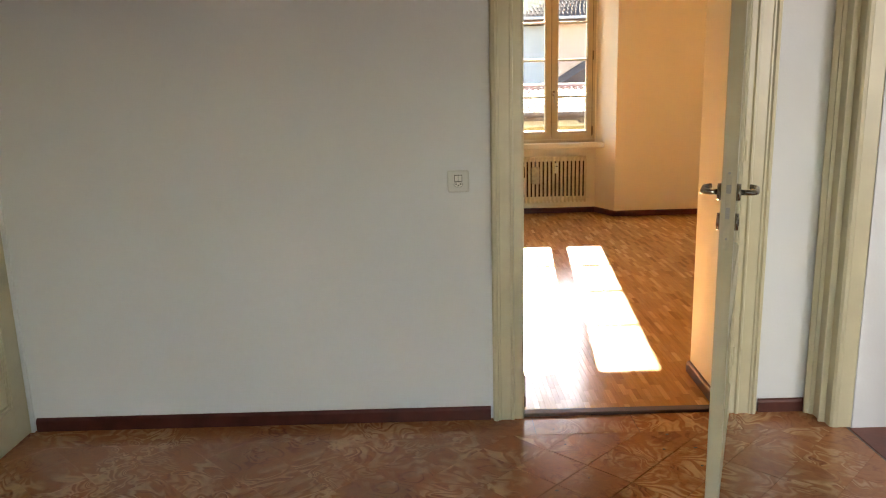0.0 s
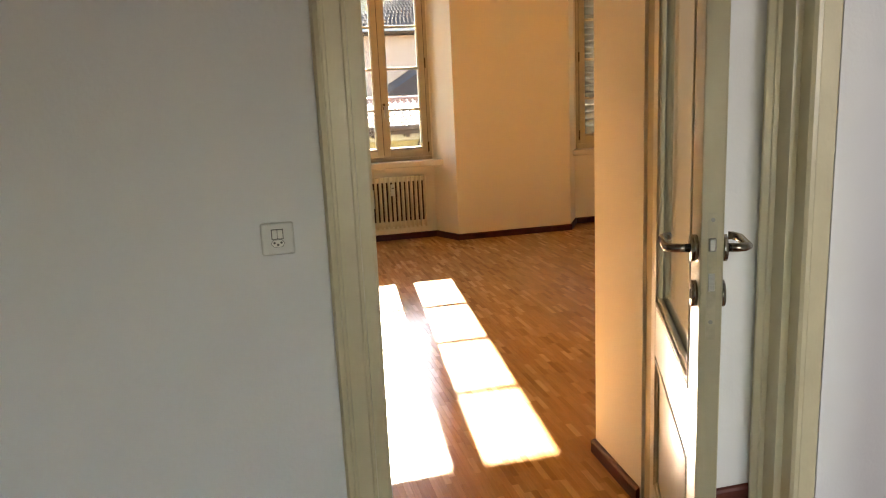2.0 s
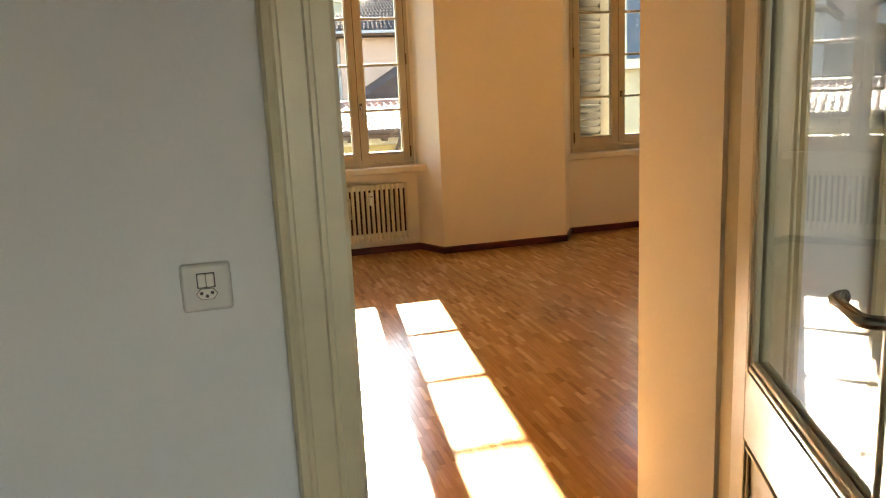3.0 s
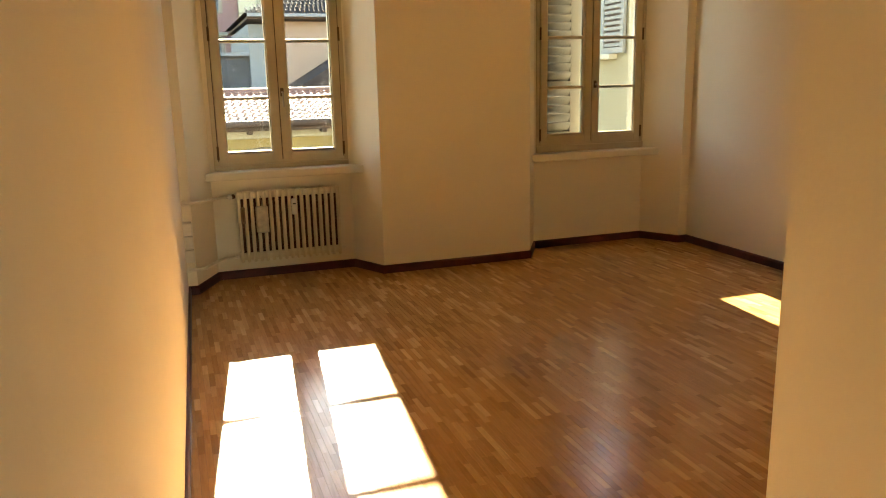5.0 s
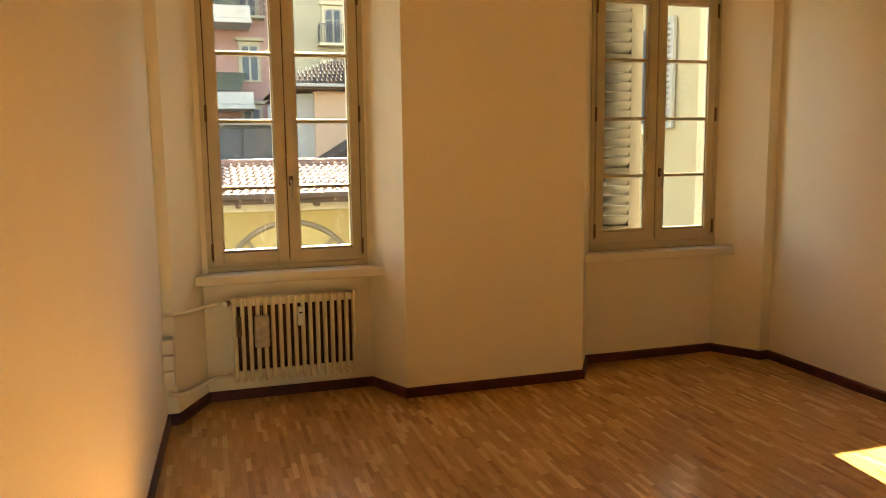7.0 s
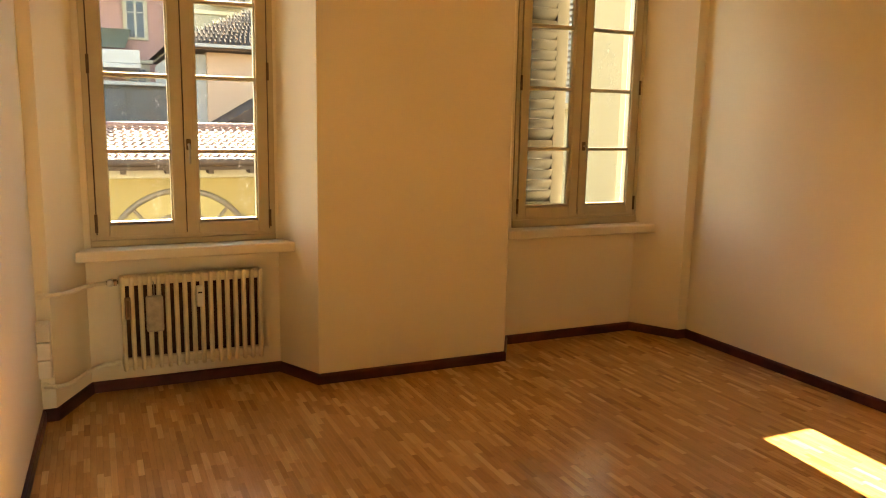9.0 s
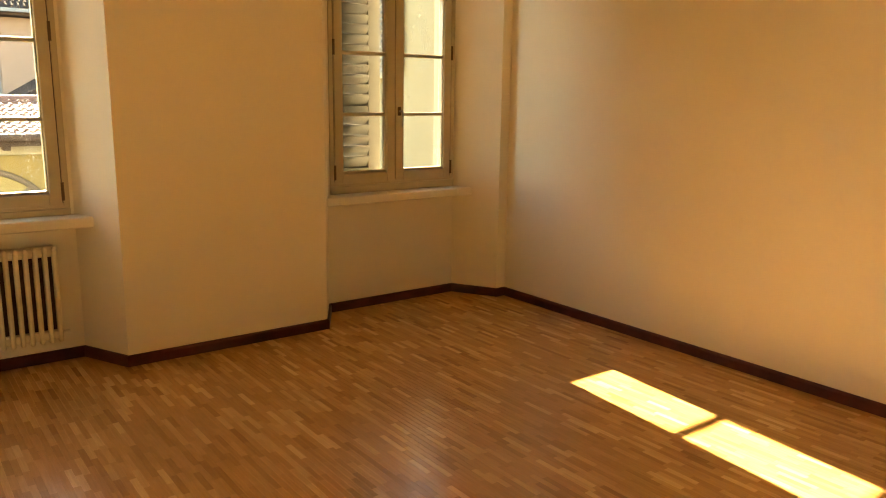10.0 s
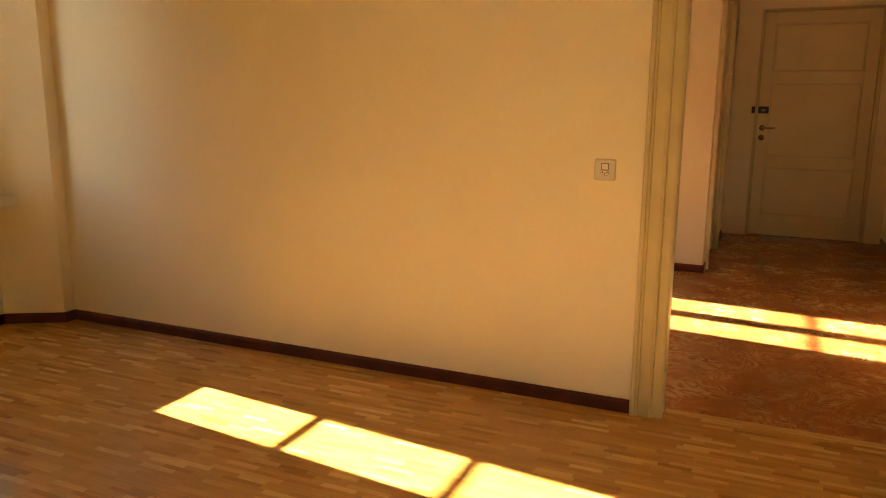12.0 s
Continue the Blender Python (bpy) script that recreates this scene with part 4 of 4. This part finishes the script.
part("ridge_tiles", tube([(-6.2, R1 + 0.02, RZB + 0.02), (11.2, R1 + 0.02, RZB + 0.02)], 0.10, 10), ROOFTILE, roof, "", True)

# wing of this house beyond the second window
wing = thing("yellow_wing", "pale yellow rendered wing with grey shutters", "house")
part("wall", box(8.3, 16, 12.2, 19.3, GZ, 5.6), YELLOWWING, wing)
part("roof", box(7.9, 16.4, 11.9, 19.6, 5.6, 5.8, 0.05), ROOFTILE, wing)
for wz in (-2.0, 1.72):
    for wy in (15.65, 18.9):
        f = part("window", box(8.26, 8.32, wy - 0.24, wy + 0.55, wz, wz + 1.8), CORNICE, wing)
        part("pane", box(8.245, 8.265, wy - 0.14, wy + 0.42, wz + 0.1, wz + 1.7), FARPANE, f)
        part("sill", box(8.12, 8.3, wy - 0.7, wy + 0.7, wz - 0.1, wz - 0.005, 0.01), CORNICE, f)
        for sy in (wy - 1.02, wy + 0.52):
            # Dark panel colour stands in for shade in the gaps between slats.
            sh = part("shutter", box(8.25, 8.265, sy + 0.02, sy + 0.72, wz + 0.02, wz + 1.78), DARKBROWN, wing, "grey louvred shutter folded back, dark panel as shade between its slats")
            for a, b, c, e in ((sy, sy + 0.09, wz, wz + 1.8), (sy + 0.65, sy + 0.74, wz, wz + 1.8), (sy + 0.09, sy + 0.65, wz, wz + 0.10), (sy + 0.09, sy + 0.65, wz + 1.70, wz + 1.8)):
                part("shutter_rail", box(8.20, 8.262, a, b, c, e, 0.004), SHUTTER, sh)
            for k in range(17):
                z = wz + 0.12 + k * 0.094
                part("slat", box(8.212, 8.249, sy + 0.092, sy + 0.648, z, z + 0.056, 0.003), SHUTTER, sh)

# grey and salmon houses behind
sal = thing("salmon_house", "salmon rendered house under a dark tiled roof", "house")
part("wall", box(4.40, 16, 30, 38, GZ, 3.42), PINK, sal)
part("wall_side", box(3.4, 4.40, 30.3, 38, GZ, 3.36), GREYWALL, sal, "grey rendered side bay")
part("fascia", box(3.3, 16.4, 29.2, 29.4, 3.52, 3.62), GREYWALL, sal)
part("soffit", box(3.3, 16.4, 29.4, 38, 3.45, 3.52), DARKBROWN, sal)
bm = bmesh.new()
v = [bm.verts.new(p) for p in ((3.2, 29.2, 3.63), (16.6, 29.2, 3.63), (16.6, 38.2, 3.63), (3.2, 38.2, 3.63), (7.6, 33.5, 5.7), (12.6, 33.5, 5.7))]
for f in ((0, 1, 5, 4), (1, 2, 5), (2, 3, 4, 5), (3, 0, 4)):
    bm.faces.new([v[i] for i in f])
rf = part("roof", bm, DARKTILE, sal, "dark weathered tile roof")
bm = bmesh.new()
for r in range(15):
    t = r / 15
    for c in range(84):
        x = 3.2 + (4.4 * t) + (c + 0.5) * (13.4 - 8.4 * t) / 84
        y, z = 29.2 + 4.3 * t, 3.65 + 2.07 * t
        add_cyl(bm, (x, y, z + 0.03), (x + 0.01, y + 0.31, z + 0.165), 0.034, 6, 0.026)
o = part("roof_tiles", bm, DARKTILE, rf)
tagged(o, kind="stuff")
low = thing("lean_to_roof", "dark sloping lean-to roof against the salmon house", "roof")
bm = add_prism(bmesh.new(), [(4.35, 1.15), (9.0, 1.15), (9.0, 3.3), (7.7, 3.15)], 0, 3.0)
bmesh.ops.transform(bm, matrix=Matrix.Translation((0, 29.9, 0)) @ Matrix.Rotation(radians(90), 4, "X"), verts=bm.verts)
part("roof", bm, DARKTILE, low)
part("wall", box(4.6, 9.0, 26.95, 29.95, GZ, 1.14), GREYWALL, low)
clad = thing("clad_house", "dark grey clad house front with concrete balcony", "house")
part("wall", box(-8, 3.39, 30.6, 37, GZ, 2.38), SLATE, clad)
for i in range(9):
    part("panel", box(-7.9 + i * 1.24, -6.74 + i * 1.24, 30.55, 30.6, 0.2, 2.2, 0.01), SLATE, clad)
part("parapet", box(-8.1, 3.39, 30.3, 30.59, 2.30, 2.42, 0.02), GREYWALL, clad)

# tall houses at the back
rose = thing("rose_apartment_house", "tall rose rendered apartment house with balconies", "house")
# Unseen top: main block shades the left roof tiles, low bay clears the sun.
part("wall", box(-14, 3.85, 45, 57, GZ, 16), ROSE, rose)
part("wall_low_for_sun", box(3.851, 4.45, 45, 57, GZ, 10.4), ROSE, rose)
part("cornice", box(-14.2, 3.86, 44.5, 45, 15.5, 16.0, 0.05), CREAMB, rose)
part("roof", box(-14.4, 3.87, 44.3, 57.4, 16.0, 16.3), DARKTILE, rose)
for z in (1.9, 5.1, 8.3, 11.5):
    for i, x in enumerate((-11.4, -8.4, -5.4, -2.4, 0.5, 3.1)):
        far_window(rose, x, 45, z, 0.85, 1.75, CREAMB, balcony=(z > 8 and i > 3))
for z in (3.72, 7.82, 11.92):
    b = part("terrace", box(-8, 3.1, 42.6, 44.99, z, z + 0.6, 0.03), CONCRETE, rose, "long pale concrete balcony")
    part("slab", box(-8.05, 3.15, 42.55, 44.98, z - 0.22, z - 0.01, 0.02), CONCRETE, b)
    bm = bmesh.new()
    v = [bm.verts.new(p) for p in ((-6.0, 44.9, z + 1.75), (2.9, 44.9, z + 1.75), (2.5, 43.0, z + 0.7), (-6.0, 43.0, z + 0.7))]
    bm.faces.new(v)
    bmesh.ops.solidify(bm, geom=bm.faces[:], thickness=0.04)
    part("awning", bm, AWNING, b, "faded green awning")
crm = thing("cream_apartment_house", "tall cream rendered apartment house with iron balconies", "house")
# Unseen top kept low so sunlight reaches the tiled roof in front.
part("wall", box(4.46, 30, 44.6, 57, GZ, 10.5), CREAMB, crm)
part("cornice", box(4.46, 30.2, 44.0, 44.6, 9.9, 10.5, 0.06), CREAMB, crm)
part("roof", box(4.46, 30.4, 43.8, 57.4, 10.5, 10.8), DARKTILE, crm)
for z in (4.0, 7.0):
    part("string_course", box(4.44, 30.05, 44.45, 44.6, z - 0.62, z - 0.42, 0.03), CORNICE, crm)
    for x in (7.4, 10.6, 13.8, 17.0, 20.2, 23.4):
        far_window(crm, x, 44.6, z, 0.85, 1.75, CORNICE, balcony=True)
for z in range(-6, 9):
    part("quoin", box(4.44, 4.44 + (0.9 if z % 2 else 0.6), 44.54, 44.61, z, z + 0.9, 0.02), CORNICE, crm)

# ---- floor pieces ----
random.seed(3)
SW = 0.0245
strip_meshes = {}


def strip_mesh(length):
    if length not in strip_meshes:
        bm = bmesh.new()
        g, e = 0.00015, 0.0003
        x0, x1, y0, y1 = -SW / 2 + g, SW / 2 - g, g, length - g
        lo = [bm.verts.new(p) for p in ((x0, y0, -0.006), (x1, y0, -0.006), (x1, y1, -0.006), (x0, y1, -0.006))]
        mi = [bm.verts.new((v.co.x, v.co.y, -e)) for v in lo]
        hi = [bm.verts.new(p) for p in ((x0 + e, y0 + e, 0), (x1 - e, y0 + e, 0), (x1 - e, y1 - e, 0), (x0 + e, y1 - e, 0))]
        bm.faces.new(hi)
        for a, b in ((lo, mi), (mi, hi)):
            for i in range(4):
                j = (i + 1) % 4
                bm.faces.new((a[i], a[j], b[j], b[i]))
        me = bpy.data.meshes.new("strip")
        bm.to_mesh(me)
        bm.free()
        me.materials.append(PARQUET_PIECE)
        strip_meshes[length] = me
    return strip_meshes[length]


rest_v, rest_f, made = [], [], 0
col = 0
x = 0.44
while x < 4.475:
    y = 3.045 if x < 1.33 else 3.32
    y -= random.uniform(0, 0.2)
    start = 3.045 if x < 1.33 else 3.32
    while y < 7.98:
        ln = random.choice((0.12, 0.135, 0.15, 0.165))
        a, b = max(y, start), min(y + ln, 7.98)
        if b - a > 0.02:
            dz = random.uniform(-0.0001, 0.0)
            me = strip_mesh(ln)
            if 1.30 < x < 1.85 and 5.1 < a < 7.2 and a == y and b == y + ln and made < 300:
                o = new("strip", me)
                o.parent = room_floor
                o.location = (x, a, dz)
                made += 1
            else:
                base = len(rest_v)
                s = (b - a) / ln
                for v in me.vertices:
                    rest_v.append((v.co.x + x, v.co.y * s + a, v.co.z + dz))
                for p in me.polygons:
                    rest_f.append(tuple(base + i for i in p.vertices))
        y += ln
    x += SW
me = bpy.data.meshes.new("strips")
me.from_pydata(rest_v, [], rest_f)
me.materials.append(PARQUET)
o = new("strips", me)
o.parent = room_floor
tagged(o, kind="stuff")

tile_me = bpy.data.meshes.new("tile")
bm = box(0.002, 0.298, 0.002, 0.298, -0.01, 0.0, 0.002)
bm.to_mesh(tile_me)
bm.free()
tile_me.materials.append(REDTILE)
for i in range(8):
    for j in range(13):
        o = new("tile", tile_me)
        o.parent = kitchen_floor
        o.location = (1.756 + i * 0.3, -1.08 + j * 0.3, 0)


def clipped(poly, x0, x1, y0, y1):
    """The polygon cut to a rectangle."""
    for axis, lim, keep in ((0, x0, 1), (0, x1, -1), (1, y0, 1), (1, y1, -1)):
        out = []
        for i, p in enumerate(poly):
            q = poly[(i + 1) % len(poly)]
            a, b = (p[axis] - lim) * keep, (q[axis] - lim) * keep
            if a >= 0:
                out.append(p)
            if a * b < 0:
                t = a / (a - b)
                out.append((p[0] + (q[0] - p[0]) * t, p[1] + (q[1] - p[1]) * t))
        poly = out
        if len(poly) < 3:
            return []
    return poly


def floor_piece(poly, gap, dz):
    cx, cy = sum(p[0] for p in poly) / len(poly), sum(p[1] for p in poly) / len(poly)
    size = max(math.hypot(p[0] - cx, p[1] - cy) for p in poly)
    if size < 0.03:
        return
    bm = bmesh.new()
    add_prism(bm, [((p[0] - cx) * (1 - gap / size), (p[1] - cy) * (1 - gap / size)) for p in poly], -0.004, 0.0)
    o = finish("tile", bm, MARBLED_TILE, hall_floor)
    o.location = (cx, cy, dz)


part("tile_bed", box(0.30, 1.30, 2.2, 2.998, -0.0042, -0.0034), DARKWOOD, hall_floor, "dark dirt in the tile joints")
random.seed(21)
for k in range(9):
    px, py, size = random.uniform(0.5, 1.12), random.uniform(2.35, 2.92), random.uniform(0.003, 0.008)
    ring = [(px + size * random.uniform(0.6, 1.4) * math.cos(a), py + size * random.uniform(0.4, 1.0) * math.sin(a)) for a in (0, 1.05, 2.1, 3.14, 4.2, 5.2)]
    part("chip", add_prism(bmesh.new(), ring, -0.002, 0.0006), DARKWOOD, hall_floor, "dark chip in the polished tile")

# diagonal tiles of the hall behind a straight border row
random.seed(8)
DT, BORDER = 0.264, 2.83
for i in range(-30, 30):
    for j in range(-30, 30):
        u, v = -2.182 + i * DT, 3.231 + j * DT
        quad = [((u + v) / 2, (v - u) / 2), ((u + DT + v) / 2, (v - u - DT) / 2), ((u + v + 2 * DT) / 2, (v - u) / 2), ((u + v + DT) / 2, (v + DT - u) / 2)]
        poly = clipped(quad, -1.6, 1.745, 1.2, BORDER)
        if poly:
            cx = sum(p[0] for p in poly) / len(poly)
            floor_piece(poly, 0.0019 if 0.35 < cx < 1.3 else 0.0004, random.uniform(-0.0006, 0.0))
bx = -1.6
while bx < 1.74:
    w = 0.42
    floor_piece([(bx, BORDER), (min(bx + w, 1.745), BORDER), (min(bx + w, 1.745), 3.0), (bx, 3.0)], 0.0017 if 0.2 < bx < 1.2 else 0.0005, 0.0)
    bx += w
